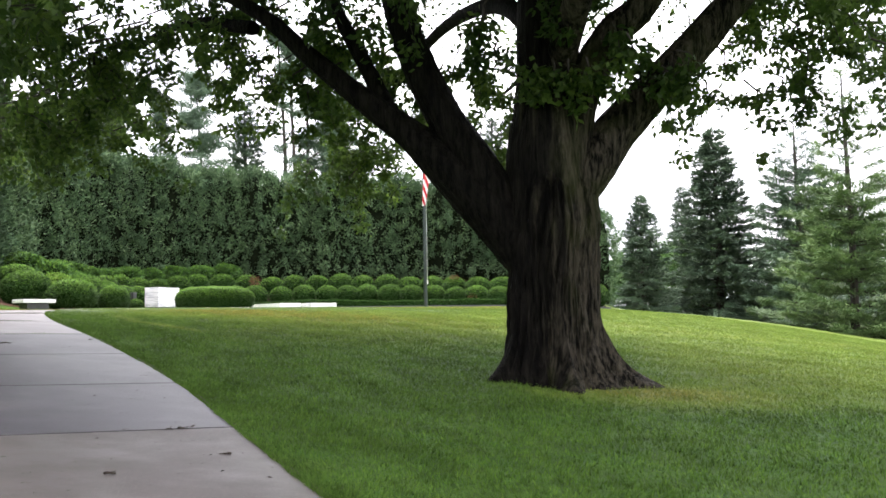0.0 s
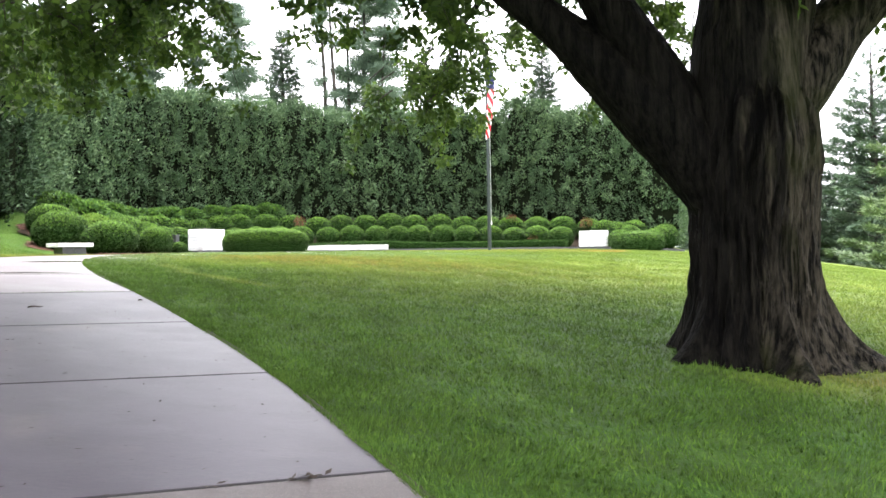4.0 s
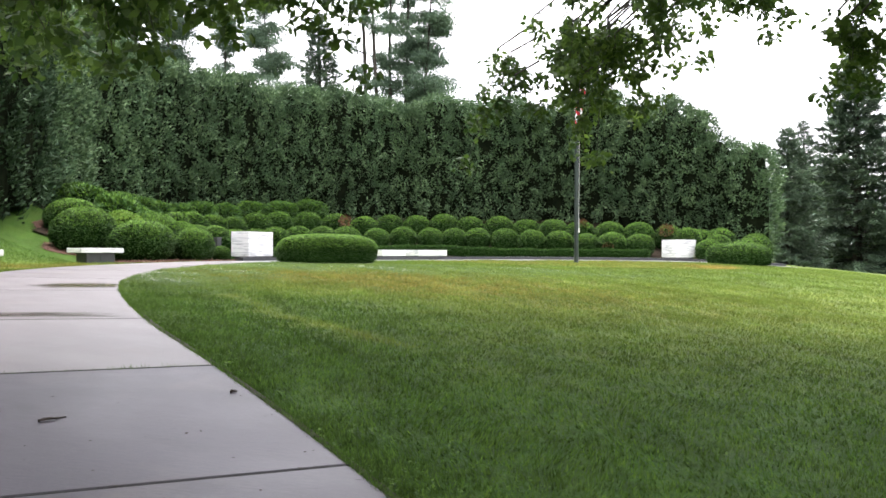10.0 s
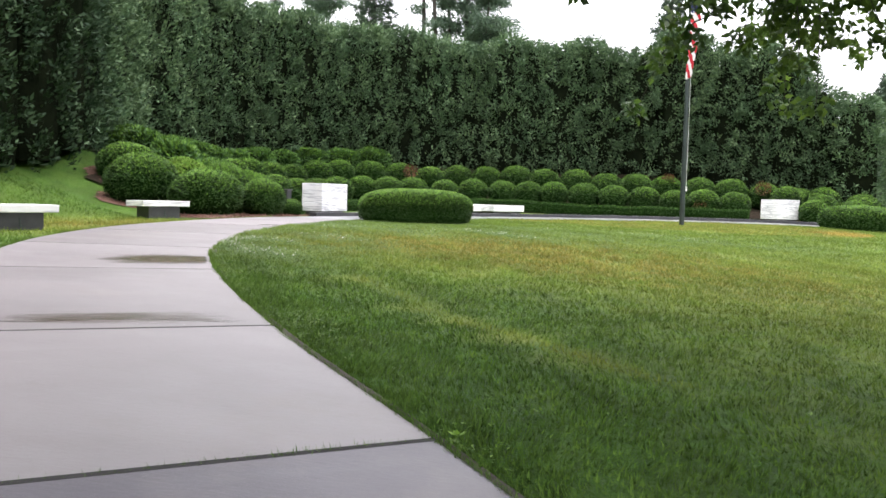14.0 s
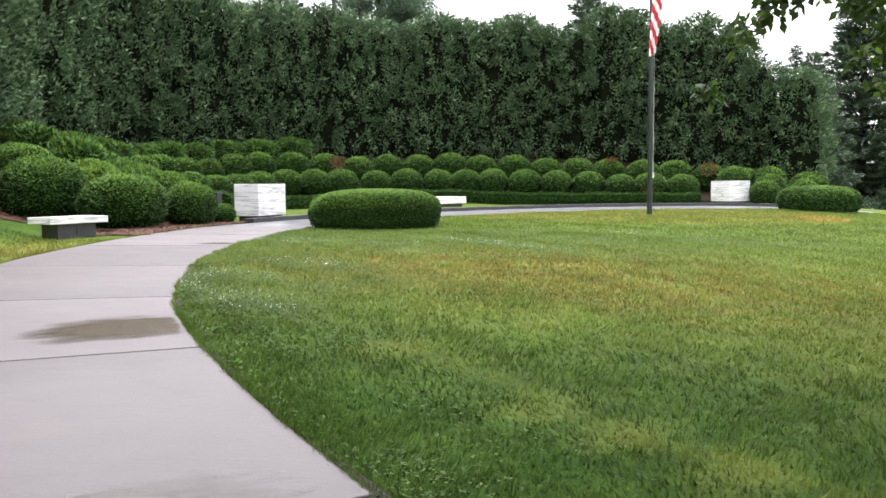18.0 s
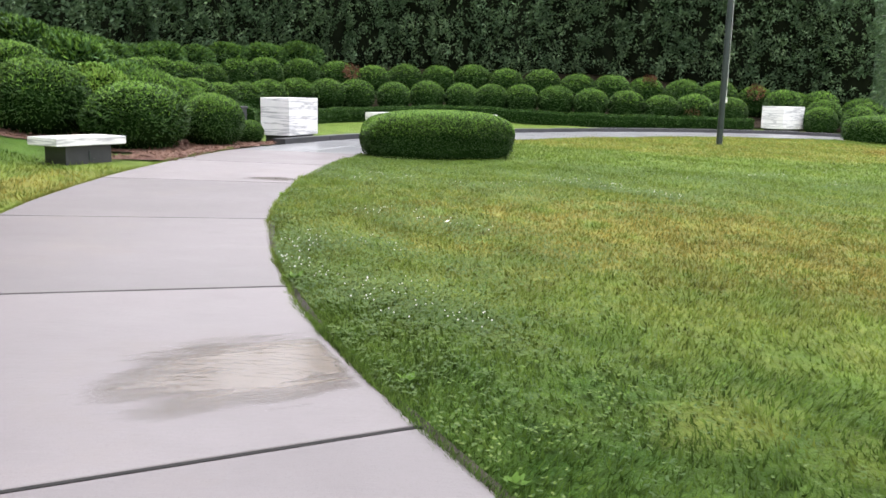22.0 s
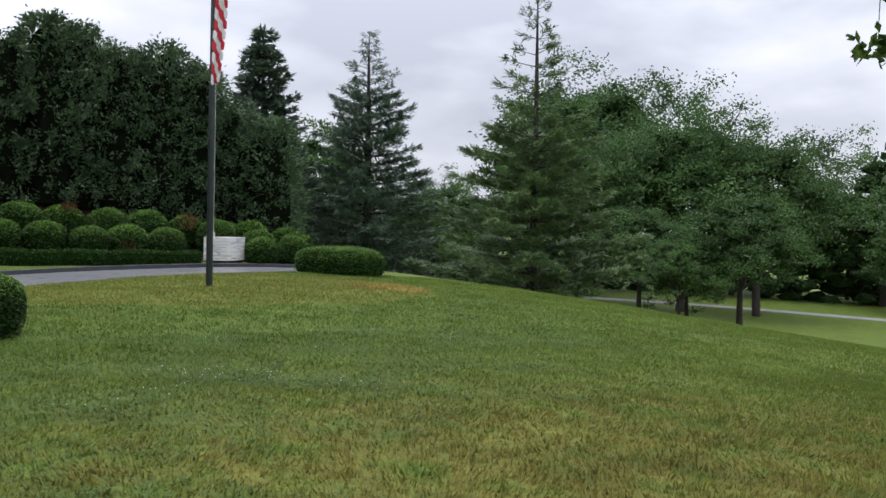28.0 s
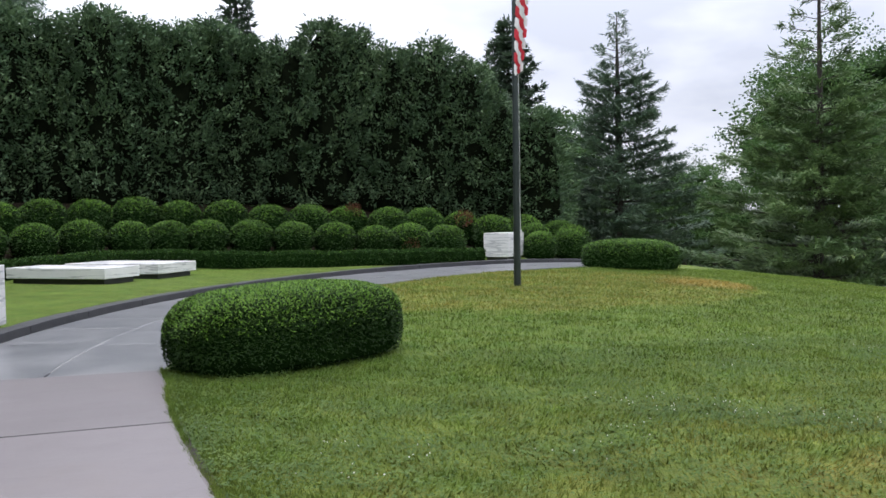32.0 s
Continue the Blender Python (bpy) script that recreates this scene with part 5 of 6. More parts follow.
def plume_pine_meshes(h, reach, limbs, bare, stems=1):
    """An old pine: bare stems below, crooked limbs above, and soft plumes of needles gathered at the limbs' ends."""
    trunks, wood, at = [], [], []
    for q in range(stems):
        foot = np.array([1.1 * q - 0.5 * (stems - 1), rng.normal(0, 0.5) if stems > 1 else 0.0, 0])
        zz = np.linspace(0, 1, 9)
        stem = foot + np.stack([0.35 * np.sin(zz * 4 + q), 0.3 * np.cos(zz * 3 + 2 * q), zz * h * (1 - 0.06 * q)], 1)
        trunks.append(tube_np(stem, 0.0085 * h * (1 - zz) ** 0.7 + 0.03, 7))
        for _ in range(limbs):
            s = bare + (1 - bare) * rng.random() ** 0.9
            root = np.array([np.interp(s, zz, stem[:, c]) for c in range(3)])
            ln = reach * (1.12 - s) ** 0.6 * rng.uniform(0.35, 1.15)
            az = rng.uniform(0, 2 * np.pi)
            d = np.array([math.cos(az), math.sin(az), 0])
            t = np.linspace(0, 1, 5)[:, None]
            line = root + d * ln * t + np.array([0, 0, 1]) * ln * (rng.uniform(-0.12, 0.25) * t + 0.22 * t ** 2) + rng.normal(scale=0.05 * ln, size=(5, 3)) * t
            wood.append(tube_np(line, np.linspace(0.05, 0.012, 5), 4))
            for u in rng.uniform(0.35, 1.02, rng.integers(4, 8)):
                c = np.array([np.interp(u, t[:, 0], line[:, k]) for k in range(3)]) + rng.normal(size=3) * (0.16 * ln, 0.16 * ln, 0.05 * ln)
                m = int(rng.integers(60, 110))
                at.append(c + rng.normal(size=(m, 3)) * (0.40, 0.40, 0.19) * rng.uniform(0.7, 1.2))
    at = np.concatenate(at)
    nn, p, _ = frames_of(rng.normal(size=at.shape) + (0, 0, 0.5))
    v, f = leaf_quads(at, nn, p, 0.34 * rng.uniform(0.7, 1.3, len(at)), 0.075)
    return mesh_np("trunk", *join_np(*trunks), M_BARK_DARK), mesh_np("branch_work", *join_np(*wood), M_BARK_DARK), mesh_np("needles", v, f, M_PINE)


plume = [plume_pine_meshes(23.0, 4.4, 72, 0.38), plume_pine_meshes(24.0, 3.0, 52, 0.34), plume_pine_meshes(24.0, 1.7, 12, 0.42, 3)]
far_spruce = conifer_meshes(20.0, 3.9, 24, M_SPRUCE, 0.5, 0.10, 0.2, 0.8, 1.6)
for x, y, s, yaw, k in ((-30.0, 92, 1.02, 0, 0), (-23.1, 85, 0.95, 30, 3), (-17.6, 82, 1.05, 0, 2), (-15.4, 84, 1.0, 80, 1), (-13.4, 83.5, 0.96, 160, 0), (-36.5, 84, 0.98, 120, 0), (-42, 88, 1.0, 10, 3), (-33.5, 90, 0.86, 77, 1), (-39.5, 90, 0.95, 45, 1),
                        (-50, 80, 1.0, 60, 0), (-58, 72, 1.0, 0, 3), (0.9, 86, 0.83, 40, 3), (21.5, 98, 0.75, 220, 3)):
    plant_tree(far_spruce if k == 3 else plume[k], CON, "conifer", "narrow dark conifer behind the arborvitae screen" if k == 3 else "tall bare-stemmed pine behind the arborvitae screen", x, y, s, yaw, "conifers behind the screen")

# ---- far broadleaf trees ----


def clump_bodies(cs, size):
    """Uneven leafy bodies of twenty faces, one at each centre."""
    g = (1 + 5 ** 0.5) / 2
    ico = np.array([(-1, g, 0), (1, g, 0), (-1, -g, 0), (1, -g, 0), (0, -1, g), (0, 1, g), (0, -1, -g), (0, 1, -g), (g, 0, -1), (g, 0, 1), (-g, 0, -1), (-g, 0, 1)]) / 1.9
    fan = [(0, 11, 5), (0, 5, 1), (0, 1, 7), (0, 7, 10), (0, 10, 11), (1, 5, 9), (5, 11, 4), (11, 10, 2), (10, 7, 6), (7, 1, 8), (3, 9, 4), (3, 4, 2), (3, 2, 6), (3, 6, 8), (3, 8, 9), (4, 9, 5), (2, 4, 11), (6, 2, 10), (8, 6, 7), (9, 8, 1)]
    n = len(cs)
    v = cs[:, None] + ico[None] * size * rng.uniform(0.6, 1.2, (n, 12, 1)) * (1.3, 1.3, 0.8)
    return v.reshape(-1, 3), (np.array(fan)[None] + 12 * np.arange(n)[:, None, None]).reshape(-1, 3)


def clump_leaves(cs, per, size, leaf):
    at = np.repeat(cs, per, 0) + unit_dirs(len(cs) * per) * (0.15 + 0.85 * rng.random((len(cs) * per, 1)) ** 1.1) * (size * 1.35, size * 1.35, size * 0.75)
    nn, a, b = frames_of(rng.normal(size=at.shape) * (1, 1, 0.6) + (0, 0, -0.2))
    return leaf_quads(at, nn, a, leaf * rng.uniform(0.6, 1.4, len(at)), leaf * 0.6)


def broadleaf_meshes(h, radius, clumps, per, leaf, mat, clear=0.25, low=-0.5):
    tv, tf = bark_tube([(0, 0, -0.3), (0.1, 0, h * 0.25), (0.0, 0.1, h * 0.5), (0.2, 0, h * 0.8)], (0.022 * h, 0.017 * h, 0.011 * h, 0.04), 10, 5)
    wood = []
    d = unit_dirs(clumps, low)
    az = np.arctan2(d[:, 1], d[:, 0])
    rr = rng.uniform(0.5, 1.0, clumps) * (1 + 0.16 * np.sin(3 * az + 1) + 0.1 * np.sin(5 * az)) * (1 + 0.12 * np.sin(9 * d[:, 2] + 2 * az))
    cs = np.stack([d[:, 0] * radius * rr, d[:, 1] * radius * rr, h * (0.5 + clear / 2) + d[:, 2] * h * (0.5 - clear / 2) * rr * 0.95], 1)
    for c in cs[:: max(1, clumps // 18)]:
        wood.append(tube_np(smooth_line([(0, 0, h * 0.28), (c[0] * 0.4, c[1] * 0.4, (h * 0.3 + c[2]) / 2 + 0.3), tuple(c)], 4), np.linspace(0.010 * h, 0.02, 9), 5))
    size = radius * 0.17
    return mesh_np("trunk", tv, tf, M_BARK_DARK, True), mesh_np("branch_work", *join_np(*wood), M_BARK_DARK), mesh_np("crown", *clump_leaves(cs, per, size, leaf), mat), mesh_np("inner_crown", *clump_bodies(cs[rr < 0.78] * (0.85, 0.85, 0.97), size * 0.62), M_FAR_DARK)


# darker inner bodies: shade inside the far crowns put into the colour
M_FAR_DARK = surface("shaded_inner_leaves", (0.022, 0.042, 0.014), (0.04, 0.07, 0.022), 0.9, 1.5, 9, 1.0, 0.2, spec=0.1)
BRO = ("trunk", "branch_work", "crown", "inner_crown")
far_a = broadleaf_meshes(21, 9.5, 150, 100, 0.36, M_FAR, 0.12, -0.62)
far_c = broadleaf_meshes(21, 9.5, 290, 130, 0.30, M_FAR, 0.18, -0.55)
far_b = broadleaf_meshes(17, 7.0, 130, 100, 0.34, M_FAR, 0.05, -0.75)
for x, y, s, yaw, k in ((65, 75, 1.02, 0, 2), (69.5, 69, 0.95, 90, 2), (59, 84, 0.85, 40, 2), (100, 80, 1.1, 140, 1), (93, 62, 0.9, 10, 1), (106, 92, 0.9, 70, 1), (112, 78, 0.9, 170, 1), (78, 96, 1.42, 70, 2), (62, 104, 0.75, 300, 1),
                        (42, 108, 1.08, 110, 1), (27, 112, 0.66, 260, 0), (98, 88, 1.2, 33, 1), (104, 70, 1.05, 80, 0), (16, 93, 0.5, 20, 1), (23, 96, 0.5, 80, 0), (40, 88, 0.62, 150, 1), (46, 92, 0.56, 260, 0), (35, 95, 0.7, 15, 1),
                        (96, 50, 1.1, 210, 1), (54, 96, 0.75, 310, 1), (86, 110, 1.4, 180, 0), (42, 60.3, 0.34, 60, 0), (46.5, 58, 0.56, 200, 0), (46.5, 67.0, 0.5, 20, 0), (50.5, 65.0, 0.52, 130, 1)):
    plant_tree((far_a, far_b, far_c)[k], BRO, "broadleaf_tree", "full green broadleaf tree beyond the lawn", x, y, s, yaw, "far broadleaf trees")

# the wood's edge that closes the view
wood_line = along_line(smooth_line([(-2, 96), (14, 104), (30, 114), (52, 122), (78, 122), (102, 108), (120, 84), (130, 56), (132, 20)], 8), 0.35)
wood_line = np.concatenate([wood_line, along_line(smooth_line([(18, 97), (38, 101), (56, 106), (76, 103), (94, 91), (106, 73), (112, 50)], 8), 0.3)])
cs = np.concatenate([wood_line + rng.normal(scale=2.0, size=wood_line.shape), (rng.random((len(wood_line), 1)) ** 1.1) * 9.0], 1)
cs[:, 2] += gz(cs[:, 0], cs[:, 1])
woods = tagged(new("far_woods", mesh_np("far_woods", *clump_leaves(cs, 44, 1.6, 0.5), M_FAR)), "dark green woodland edge far beyond the lawn", "woodland", kind="stuff")
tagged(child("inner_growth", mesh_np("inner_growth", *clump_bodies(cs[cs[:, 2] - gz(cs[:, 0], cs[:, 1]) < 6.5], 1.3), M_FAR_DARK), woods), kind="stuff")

# pale lane beyond the lawn
lane_line = smooth_line([(50, 108), (64, 93), (74, 84), (80, 72), (84, 58), (90, 40), (100, 15)], 8)
tagged(new("road", slab_mesh("road", lane_line, offset_line(lane_line, -3.2), M_ROAD, 0.2, 0.02, 0.06)), "narrow pale lane beyond the lawn", "road", kind="structure")
# ---- mulch bed ----
mx, my = np.meshgrid(np.arange(-24, -14.5, 0.18), np.arange(33.0, 48, 0.18), indexing="ij")
d_path = signed_distance(mx, my, edge_line) - PATH_W
# the bed's edge follows the slabs
over = (d_path > -0.26) & (d_path < 0.015) & (my < 38)
gxp = signed_distance(mx + 0.01, my, edge_line) - PATH_W - d_path
gyp = signed_distance(mx, my + 0.01, edge_line) - PATH_W - d_path
push = np.where(over, 0.015 - d_path, 0) / (np.hypot(gxp, gyp) + 1e-9)
mx, my = mx + push * gxp, my + push * gyp
d_path = np.where(over, 0.015, d_path)
wob = 0.25 * bumps(mx, my, 1.9)
near_shrub = np.min([np.hypot(mx - x, my - y) - sx for x, y, sx, *_ in CLUMP], 0) < 0.34 + wob
inside = (d_path > 0.01) & (near_shrub | ((d_path < 1.2) & (my > 34.2) & (my < 41)))
mz = gz(mx, my) + 0.022 + 0.018 * rng.random(mx.shape)
cells = inside[:-1, :-1] & inside[1:, :-1] & inside[1:, 1:] & inside[:-1, 1:]
ni, nj = mx.shape
ci, cj = np.nonzero(cells)
q = np.stack([ci * nj + cj, (ci + 1) * nj + cj, (ci + 1) * nj + cj + 1, ci * nj + cj + 1], -1)
tagged(new("mulch_bed", mesh_np("mulch_bed", np.stack([mx, my, mz], -1).reshape(-1, 3), q, M_MULCH)), "reddish bark mulch under the shrubs", "mulch", kind="stuff")
k = rng.integers(0, len(ci), 9000)
at = np.stack([mx[ci[k], cj[k]], my[ci[k], cj[k]], mz[ci[k], cj[k]]], 1) + rng.random((9000, 3)) * (0.18, 0.18, 0.02)
nn, a, b = frames_of(rng.normal(size=at.shape) * (1, 1, 0.3))
v, f = leaf_quads(at, nn, a, 0.06 * rng.uniform(0.5, 1.6, len(at)), 0.025)
tagged(new("bark_chips", mesh_np("bark_chips", v, f, M_MULCH)), "loose reddish bark chips", "mulch", kind="stuff")

# dark bed between the shrub rows and under the screen
bx, by = np.meshgrid(np.arange(-28, 9.2, 0.4), np.arange(38, 66, 0.4), indexing="ij")
d_bed = signed_distance(bx, by, BANK)
inside = (d_bed > 0.5 + 0.15 * bumps(bx, by, 1.7)) & (bx < 7.5) & ((bx > -21.5) | (by > 40.5))
cells = inside[:-1, :-1] & inside[1:, :-1] & inside[1:, 1:] & inside[:-1, 1:]
nj = bx.shape[1]
ci, cj = np.nonzero(cells)
q = np.stack([ci * nj + cj, (ci + 1) * nj + cj, (ci + 1) * nj + cj + 1, ci * nj + cj + 1], -1)
bz = gz(bx, by) + 0.05 + 0.03 * rng.random(bx.shape)
tagged(new("planting_bed", mesh_np("planting_bed", np.stack([bx, by, bz], -1).reshape(-1, 3), q, M_BED)), "dark ground under the shrub rows", "mulch", kind="stuff")

# ---- grass blades ----


def on_lawn(x, y):
    d = signed_distance(x, y, edge_line)
    r = np.hypot(x - RING_C[0], y - RING_C[1])
    paved = (d > -0.015) & (d < PATH_W + 0.015) & (y < 36.95)
    paved |= (r > RING_IN - 0.03) & (r < RING_OUT + 0.35) & (y > 36.5) & (x < 6.5)
    return ~paved


def cloverness(x, y):
    c = np.exp(-(((x + 11.6) / 1.5) ** 2 + ((y - 27.0) / 4.2) ** 2))
    c = np.maximum(c, 0.9 * np.exp(-(((x + 8.9) / 3.6) ** 2 + ((y - 32.6) / 1.9) ** 2)))
    c = np.maximum(c, 0.8 * np.exp(-(((x + 12.0) / 1.2) ** 2 + ((y - 33.0) / 2.5) ** 2)))
    c = np.maximum(c, 0.18 * np.exp(-(((x + 9.2) / 0.7) ** 2 + ((y - 21.8) / 1.6) ** 2)))
    c = np.maximum(c, 0.65 * np.exp(-(((x + 5.0) / 5.0) ** 2 + ((y - 35.4) / 2.6) ** 2)))
    return c * (0.58 + 0.62 * bumps(x, y, 2.2) + 0.35 * bumps(y, x, 5.1))


def blade_field(n, reach, power, s0=0.0, s1=1.0):
    """n places beside the walkway's inner edge: where along it, and how far out."""
    m = len(edge_line) - 1
    t = (s0 + (s1 - s0) * rng.random(n)) * m
    k = np.minimum(t.astype(int), m - 1)
    w = (t - k)[:, None]
    p = edge_line[k] * (1 - w) + edge_line[k + 1] * w
    tan = edge_line[k + 1] - edge_line[k]
    tan /= np.linalg.norm(tan, axis=1, keepdims=True)
    out = np.stack([tan[:, 1], -tan[:, 0]], 1)
    d = reach * rng.random(n) ** power
    p = p + out * d[:, None]
    ok = on_lawn(p[:, 0], p[:, 1])
    return p[ok]


def blades(p, length, width, lean=0.5):
    n = len(p)
    z = gz(p[:, 0], p[:, 1]) + 0.02 * bumps(p[:, 0], p[:, 1], 1.4) - 0.004
    length = length * (1 + 0.22 * bumps(p[:, 0] * 1.3, p[:, 1], 4.3))
    base = np.concatenate([p, z[:, None]], 1)
    a = rng.uniform(0, 2 * np.pi, n)
    side = np.stack([np.cos(a), np.sin(a), 0 * a], 1) * width[:, None] * 0.5
    tip = rng.normal(0, lean, (n, 3)) + 0.75 * np.stack([bumps(p[:, 0], p[:, 1], 2.6), bumps(p[:, 1], p[:, 0], 2.2), 0 * a], 1)
    tip[:, 2] = 1
    tip = tip / np.linalg.norm(tip, axis=1, keepdims=True) * length[:, None]
    v = np.stack([base - side, base + side, base + tip], 1).reshape(-1, 3)
    return v, np.arange(3 * n).reshape(n, 3)


def grass_object(name, p, length, width, label):
    v, f = blades(p, length, width)
    me = mesh_np(name, v, f, M_BLADE)
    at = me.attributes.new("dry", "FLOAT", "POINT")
    at.data.foreach_set("value", np.repeat(dry_and_lit(p[:, 0], p[:, 1]), 3).astype(np.float32))
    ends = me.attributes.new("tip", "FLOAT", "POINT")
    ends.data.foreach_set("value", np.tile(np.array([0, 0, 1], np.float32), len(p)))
    return tagged(new(name, me), label, "grass", kind="stuff")


near = blade_field(470000, 14, 2.0)
near = near[(near[:, 1] > 3) & (rng.random(len(near)) > 0.6 * cloverness(near[:, 0], near[:, 1]))]
grass_object("grass", near, (0.055 + 0.022 * bumps(near[:, 0], near[:, 1], 2.6)) * rng.uniform(0.5, 1.25, len(near)), rng.uniform(0.005, 0.010, len(near)), "short mown grass blades beside the walkway")
wide = np.stack([rng.uniform(-13.5, 17, 640000), rng.uniform(5, 52, 640000)], 1)
d_wide = signed_distance(wide[:, 0], wide[:, 1], edge_line)
r_wide = np.hypot(wide[:, 0] - RING_C[0], wide[:, 1] - RING_C[1])
wide = wide[(d_wide < -0.05) & ((r_wide < RING_IN - 0.03) | (wide[:, 1] < 37)) & on_lawn(wide[:, 0], wide[:, 1])]
grass_object("grass_far", wide, 0.06 * rng.uniform(0.6, 1.3, len(wide)), rng.uniform(0.012, 0.024, len(wide)), "mown grass blades farther out on the mound")
left = np.stack([rng.uniform(-24, -12, 60000), rng.uniform(19, 36, 60000)], 1)
d_left = signed_distance(left[:, 0], left[:, 1], edge_line) - PATH_W
left = left[(d_left > 0.01) & (left[:, 1] + 0.55 * left[:, 0] < 24.5)]
grass_object("grass_bank", left, 0.075 * rng.uniform(0.6, 1.3, len(left)), rng.uniform(0.012, 0.022, len(left)), "grass blades on the bank by the benches")

# ragged grass that hangs over the walkway's edges
m = len(fine_edge) - 1
for line, side in ((fine_edge, 1.0), (far_edge, -1.0)):
    t = rng.random(26000) * m
    k = t.astype(int)
    w = (t - k)[:, None]
    p = line[k] * (1 - w) + line[k + 1] * w
    tan = line[k + 1] - line[k]
    tan /= np.linalg.norm(tan, axis=1, keepdims=True)
    over = 0.012 + 0.02 * bumps(p[:, 0] * 3, p[:, 1] * 3, 2.0) + rng.normal(0, 0.012, len(t))
    p = p + np.stack([-tan[:, 1], tan[:, 0]], 1) * (side * np.clip(over - 0.01, -0.05, 0.035))[:, None]
    grass_object("grass_fringe", p, rng.uniform(0.03, 0.085, len(t)), rng.uniform(0.004, 0.009, len(t)), "ragged grass blades along the walkway's edge")

# ---- clover ----
cand = blade_field(380000, 12, 1.25, 0.45, 1.0)
cand = cand[cloverness(cand[:, 0], cand[:, 1]) > rng.random(len(cand)) * 1.1]
n = len(cand)
z = gz(cand[:, 0], cand[:, 1]) + rng.uniform(0.03, 0.07, n)
at = np.concatenate([cand, z[:, None]], 1)
ms = []
for q in range(3):
    a = rng.uniform(0, 2 * np.pi, n)
    d = np.stack([np.cos(a), np.sin(a), rng.normal(0.1, 0.25, n)], 1)
    nn, p, b = frames_of(d)
    flat = np.cross(nn, np.tile([0, 0, 1.0], (n, 1)))
    flat /= np.linalg.norm(flat, axis=1, keepdims=True)
    ms.append(leaf_quads(at, nn, flat, 0.019 * rng.uniform(0.6, 1.3, n), 0.016))
tagged(new("clover", mesh_np("clover", *join_np(*ms), M_CLOVER)), "patches of white clover leaves in the lawn", "clover", kind="stuff")
fl = cand[(rng.random(n) < 0.030) & (cloverness(cand[:, 0], cand[:, 1]) > 0.55)]
n = len(fl)
z = gz(fl[:, 0], fl[:, 1]) + rng.uniform(0.06, 0.09, n)
c = np.concatenate([fl, z[:, None]], 1)
octa = np.array([(1, 0, 0), (0, 1, 0), (-1, 0, 0), (0, -1, 0), (0, 0, 1), (0, 0, -1)], float)
tri = np.array([(0, 1, 4), (1, 2, 4), (2, 3, 4), (3, 0, 4), (1, 0, 5), (2, 1, 5), (3, 2, 5), (0, 3, 5)])
v = (c[:, None] + octa[None] * rng.uniform(0.004, 0.008, (n, 1, 1))).reshape(-1, 3)
f = (tri[None] + 6 * np.arange(n)[:, None, None]).reshape(-1, 3)
tagged(new("clover_flowers", mesh_np("clover_flowers", v, f, M_FLOWER)), "small white clover flower heads", "clover", kind="stuff")

# ---- wet patches, soil edge with painted shade, litter ----


def film(name, x, y, rx, ry, yaw, seed, mat, lift, ragged):
    """A thin film of water with an uneven outline on the concrete, thinning out towards its rim."""
    nu, nv = 72, 48
    u, v = np.meshgrid(np.linspace(-1.3, 1.3, nu), np.linspace(-1.3, 1.3, nv), indexing="ij")
    th = np.arctan2(v, u)
    r = np.hypot(u, v) / (1 + ragged * (0.5 * np.sin(2 * th + seed) + 0.5 * np.sin(3 * th + 2 * seed) + 0.12 * np.sin(5 * th + 3 * seed)))
    c, s = math.cos(radians(yaw)), math.sin(radians(yaw))
    px, py = x + c * rx * u - s * ry * v, y + s * rx * u + c * ry * v
    d = signed_distance(px, py, edge_line)
    wet = np.interp(r, [0, 0.25, 0.5, 0.75, 1.0], [1.0, 0.9, 0.7, 0.4, 0.0]) * (1.0 if ry > 0.4 else 0.58)
    wet = wet * step(0.03, 0.10, d) * step(0.03, 0.10, PATH_W - d)
    i, j = np.meshgrid(np.arange(nu - 1), np.arange(nv - 1), indexing="ij")
    q = np.stack([i * nv + j, (i + 1) * nv + j, (i + 1) * nv + j + 1, i * nv + j + 1], -1).reshape(-1, 4)
    q = q[(wet.ravel()[q] > 0).any(1) & (d.ravel()[q] > 0.01).all(1)]
    used, q = np.unique(q, return_inverse=True)
    p = np.stack([px.ravel(), py.ravel(), (gz(px, py) + 0.02 + lift).ravel()], 1)[used]
    me = mesh_np(name, p, q.reshape(-1, 4), mat, True)
    deep = me.attributes.new("depth", "FLOAT", "POINT")
    deep.data.foreach_set("value", wet.ravel()[used].astype(np.float32))
    return me


def puddle(x, y, rx, ry, yaw, seed, label):
    return tagged(new("puddle", film("puddle", x, y, rx, ry, yaw, seed, M_PUDDLE, 0.0015, 0.2)), label, "puddle")


puddle(-11.78, 24.28, 1.15, 0.66, 27, 1.0, "shallow brown puddle on the wet concrete walkway")
puddle(-13.25, 32.15, 0.7, 0.34, 4, 3.4, "small damp film of water on concrete")
puddle(-10.60, 20.52, 1.45, 0.34, 29, 5.1, "thin streak of water on concrete")

# dark strip: soil, with the grass edge's shadow put into its colour
line_out, line_in = offset_line(fine_edge, -0.05), offset_line(fine_edge, 0.004)
soil_v = np.concatenate([np.concatenate([line_out, (gz(line_out[:, 0], line_out[:, 1]) + 0.014)[:, None]], 1), np.concatenate([line_in, (gz(line_in[:, 0], line_in[:, 1]) + 0.010)[:, None]], 1)])
n = len(fine_edge)
k = np.arange(n - 1)
tagged(new("trim_soil_shade", mesh_np("trim_soil_shade", soil_v, np.stack([k, k + 1, n + k + 1, n + k], 1), M_SOIL_SHADE)), "dark strip of bare soil and painted shade along the walkway's edge", "soil", kind="structure")

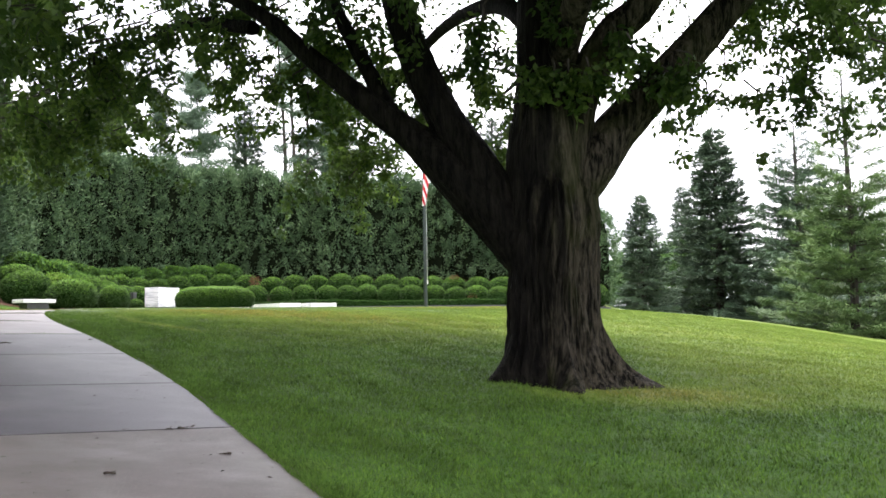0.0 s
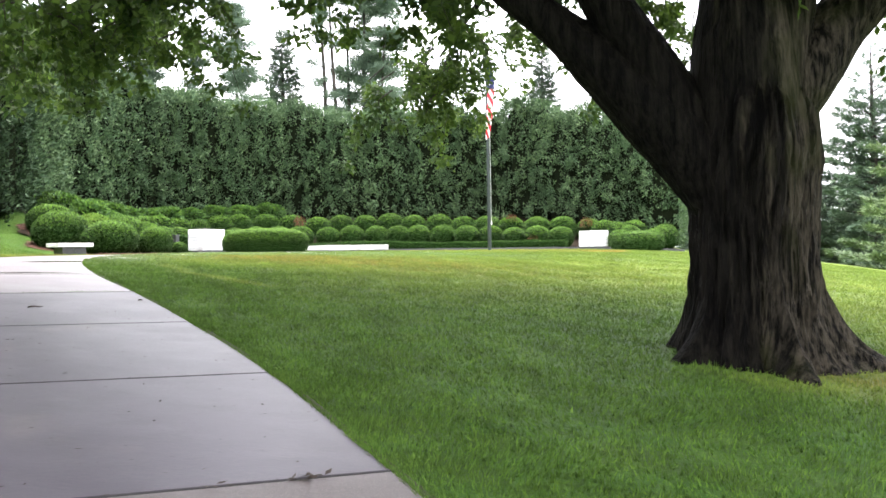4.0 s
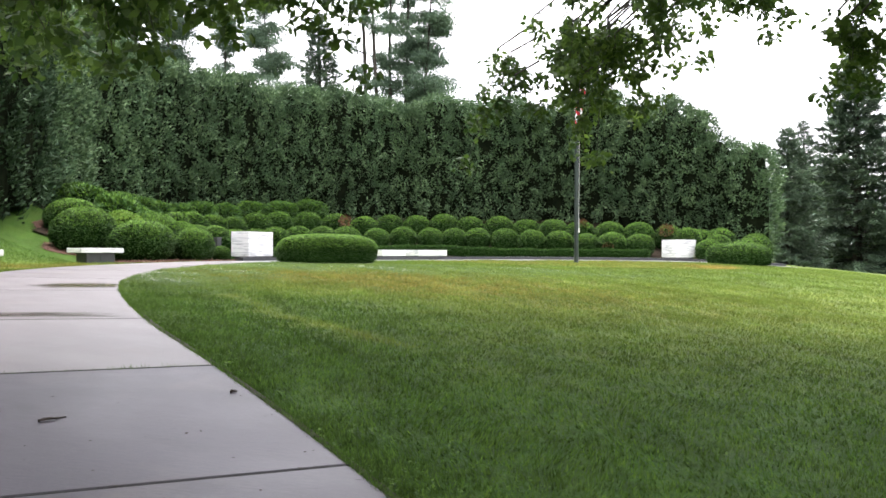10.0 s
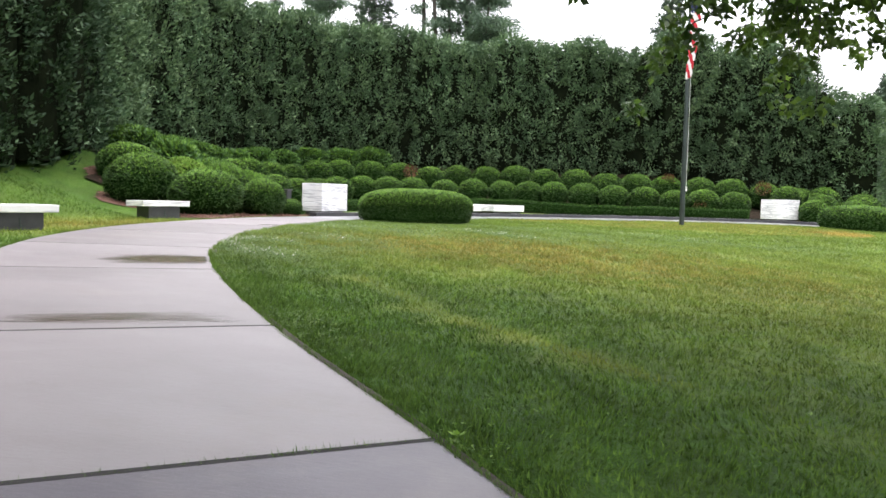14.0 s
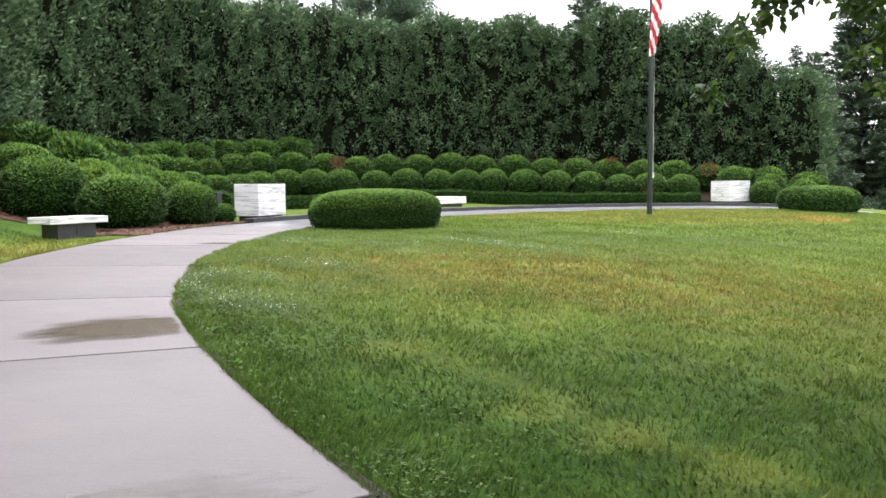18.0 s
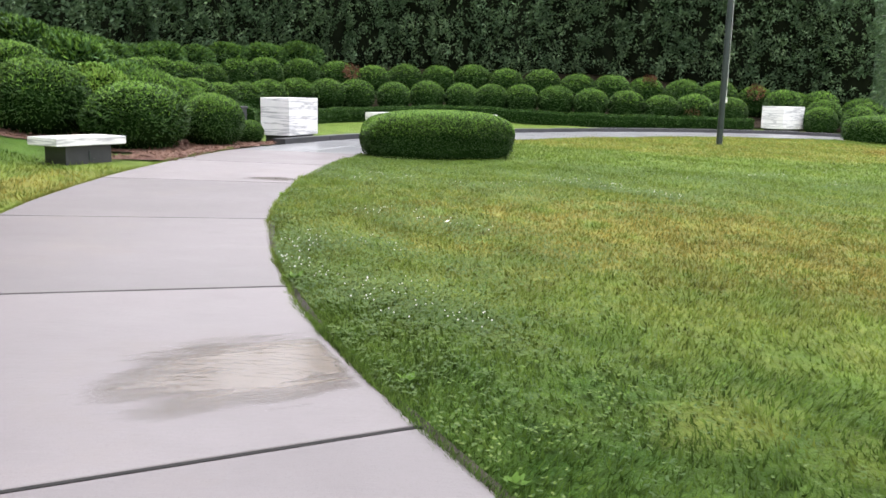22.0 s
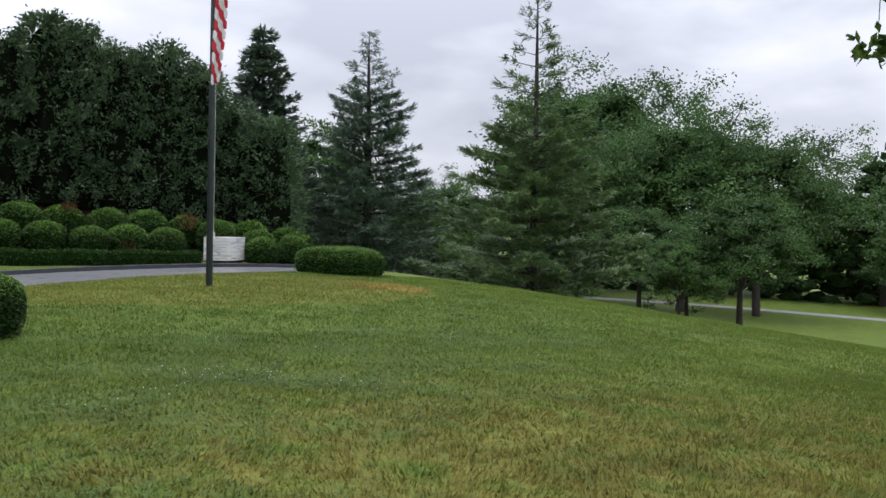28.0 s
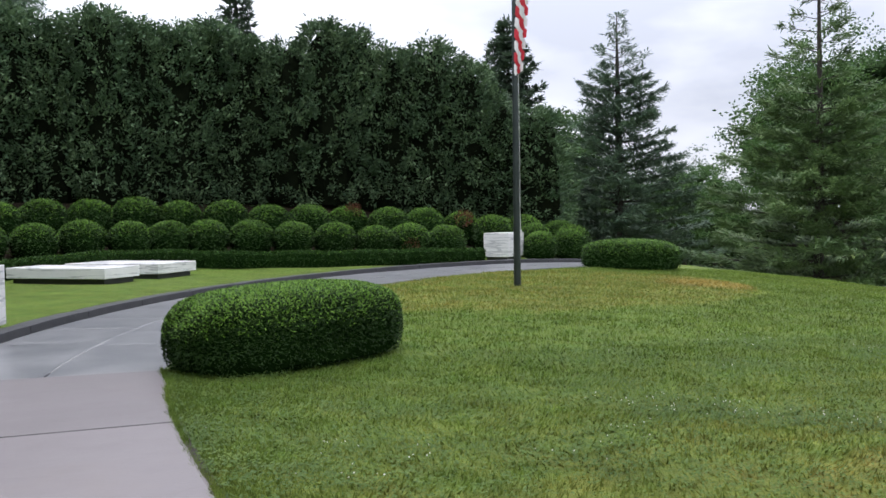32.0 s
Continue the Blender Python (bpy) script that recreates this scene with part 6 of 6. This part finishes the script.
# bits of leaf and twig on the slabs
m = len(fine_edge) - 1
t = rng.random(330) ** 1.2 * 0.46 * m
k = t.astype(int)
w = rng.uniform(0.03, 0.97, (330, 1)) ** 1.3
p = fine_edge[k] * (1 - w) + far_edge[k] * w
at = np.concatenate([p, (gz(p[:, 0], p[:, 1]) + 0.024)[:, None]], 1)
a = rng.uniform(0, 2 * np.pi, 330)
d = np.stack([np.cos(a), np.sin(a), 0.15 * rng.random(330)], 1)
e = np.stack([-np.sin(a), np.cos(a), 0.2 * rng.normal(size=330)], 1)
v, f = leaf_quads(at, d, e, rng.uniform(0.02, 0.06, 330), rng.uniform(0.008, 0.022, 330))
# a drift of bits caught in one joint
w = np.r_[rng.normal(0.20, 0.035, 16), rng.normal(0.42, 0.02, 5)][:, None]
p = fine_edge[30] * (1 - w) + far_edge[30] * w + rng.normal(scale=0.022, size=(21, 2))
a = rng.uniform(0, 2 * np.pi, 21)
drift = leaf_quads(np.concatenate([p, (gz(p[:, 0], p[:, 1]) + 0.026)[:, None]], 1), np.stack([np.cos(a), np.sin(a), 0.3 * rng.random(21)], 1), np.stack([-np.sin(a), np.cos(a), 0.3 * rng.normal(size=21)], 1), rng.uniform(0.04, 0.09, 21), rng.uniform(0.018, 0.035, 21))
v, f = join_np((v, f), drift)
tagged(new("leaf_litter", mesh_np("leaf_litter", v, f, M_LITTER)), "small dark bits of leaf and twig on wet concrete", "litter", kind="stuff")


def twig(x, y, yaw, length):
    z = float(gz(x, y)) + 0.03
    c, s = math.cos(radians(yaw)), math.sin(radians(yaw))
    pts = [(x + c * u * length - s * 0.012 * math.sin(u * 9), y + s * u * length + c * 0.012 * math.sin(u * 9), z + 0.006 * math.sin(u * 5)) for u in np.linspace(0, 1, 6)]
    v, f = tube_np(np.array(pts), np.linspace(0.012, 0.006, 6), 6)
    v2, f2 = tube_np(np.array([pts[2], (pts[2][0] + c * 0.05 - s * 0.06, pts[2][1] + s * 0.05 + c * 0.06, z + 0.004)]), [0.005, 0.003], 5)
    return tagged(new("twig", mesh_np("twig", *join_np((v, f), (v2, f2)), M_LITTER, True)), "short dark broken twig on the concrete walkway", "twig")


twig(-8.13, 16.42, 62, 0.2)
twig(-7.25, 17.7, 75, 0.09)
twig(-3.1, 9.0, 25, 0.08)
twig(-2.4, 9.9, 160, 0.08)

v, f = leaf_quads(np.array([[-10.92, 28.77, float(gz(-10.92, 28.77)) + 0.06]]), np.array([[0.9, 0.3, 0.2]]), np.array([[-0.3, 0.9, 0.3]]), 0.06, 0.034)
tagged(new("fallen_leaf", mesh_np("fallen_leaf", v, f, M_FLOWER)), "pale fallen leaf lying on the lawn", "leaf")

# weeds that grow out of the widest joint
p0, p1 = np.array(EDGE[6]), far_edge[60]
t = rng.random(700) ** 1.4
p = p0 + (p1 - p0) * t[:, None] + rng.normal(scale=0.014, size=(700, 2))
grass_object("joint_weeds", p, rng.uniform(0.015, 0.06, 700), rng.uniform(0.004, 0.009, 700), "sparse grass growing from a concrete joint")


# broad-leaved weeds that root along the walkway's edge
def weed(x, y, size):
    n = 9
    a = np.linspace(0, 2 * np.pi, n, endpoint=False) + rng.normal(0, 0.2, n)
    d = np.stack([np.cos(a), np.sin(a), rng.uniform(0.25, 0.9, n)], 1)
    d /= np.linalg.norm(d, axis=1, keepdims=True)
    e = np.stack([-np.sin(a), np.cos(a), 0 * a], 1)
    at = np.tile([[x, y, float(gz(x, y)) + 0.025]], (n, 1))
    v, f = leaf_quads(at, d, e, size * rng.uniform(0.7, 1.2, n), size * 0.55)
    return tagged(new("weed_plant", mesh_np("weed_plant", v, f, M_LIT_TOPS_WEEDS)), "small broad-leaved weed at the lawn's edge", "weed", "weeds along the walkway")


for x, y, size in ((-11.12, 24.08, 0.08), (-10.66, 23.05, 0.07), (-12.04, 26.12, 0.09), (-12.24, 26.7, 0.06), (-7.62, 18.7, 0.06), (-12.9, 30.4, 0.07), (-4.2, 13.9, 0.05)):
    weed(x, y, size)

# pale young weeds scattered through the turf
cand = blade_field(2600, 7, 1.3, 0.1, 0.72)
cand = cand[bumps(cand[:, 0], cand[:, 1], 1.7) > 0.1]
n = len(cand)
at = np.concatenate([cand, (gz(cand[:, 0], cand[:, 1]) + 0.045)[:, None]], 1)
ms = []
for q in range(4):
    a = q * 1.57 + rng.uniform(0, 1.2, n)
    d = np.stack([np.cos(a), np.sin(a), rng.uniform(0.1, 0.5, n)], 1)
    e = np.stack([-np.sin(a), np.cos(a), 0 * a], 1)
    ms.append(leaf_quads(at + rng.normal(scale=0.012, size=at.shape), d, e, rng.uniform(0.015, 0.034, n), 0.016))
tagged(new("lawn_weeds", mesh_np("lawn_weeds", *join_np(*ms), M_LIT_TOPS_WEEDS)), "small pale green weeds in the mown lawn", "weed", kind="stuff")
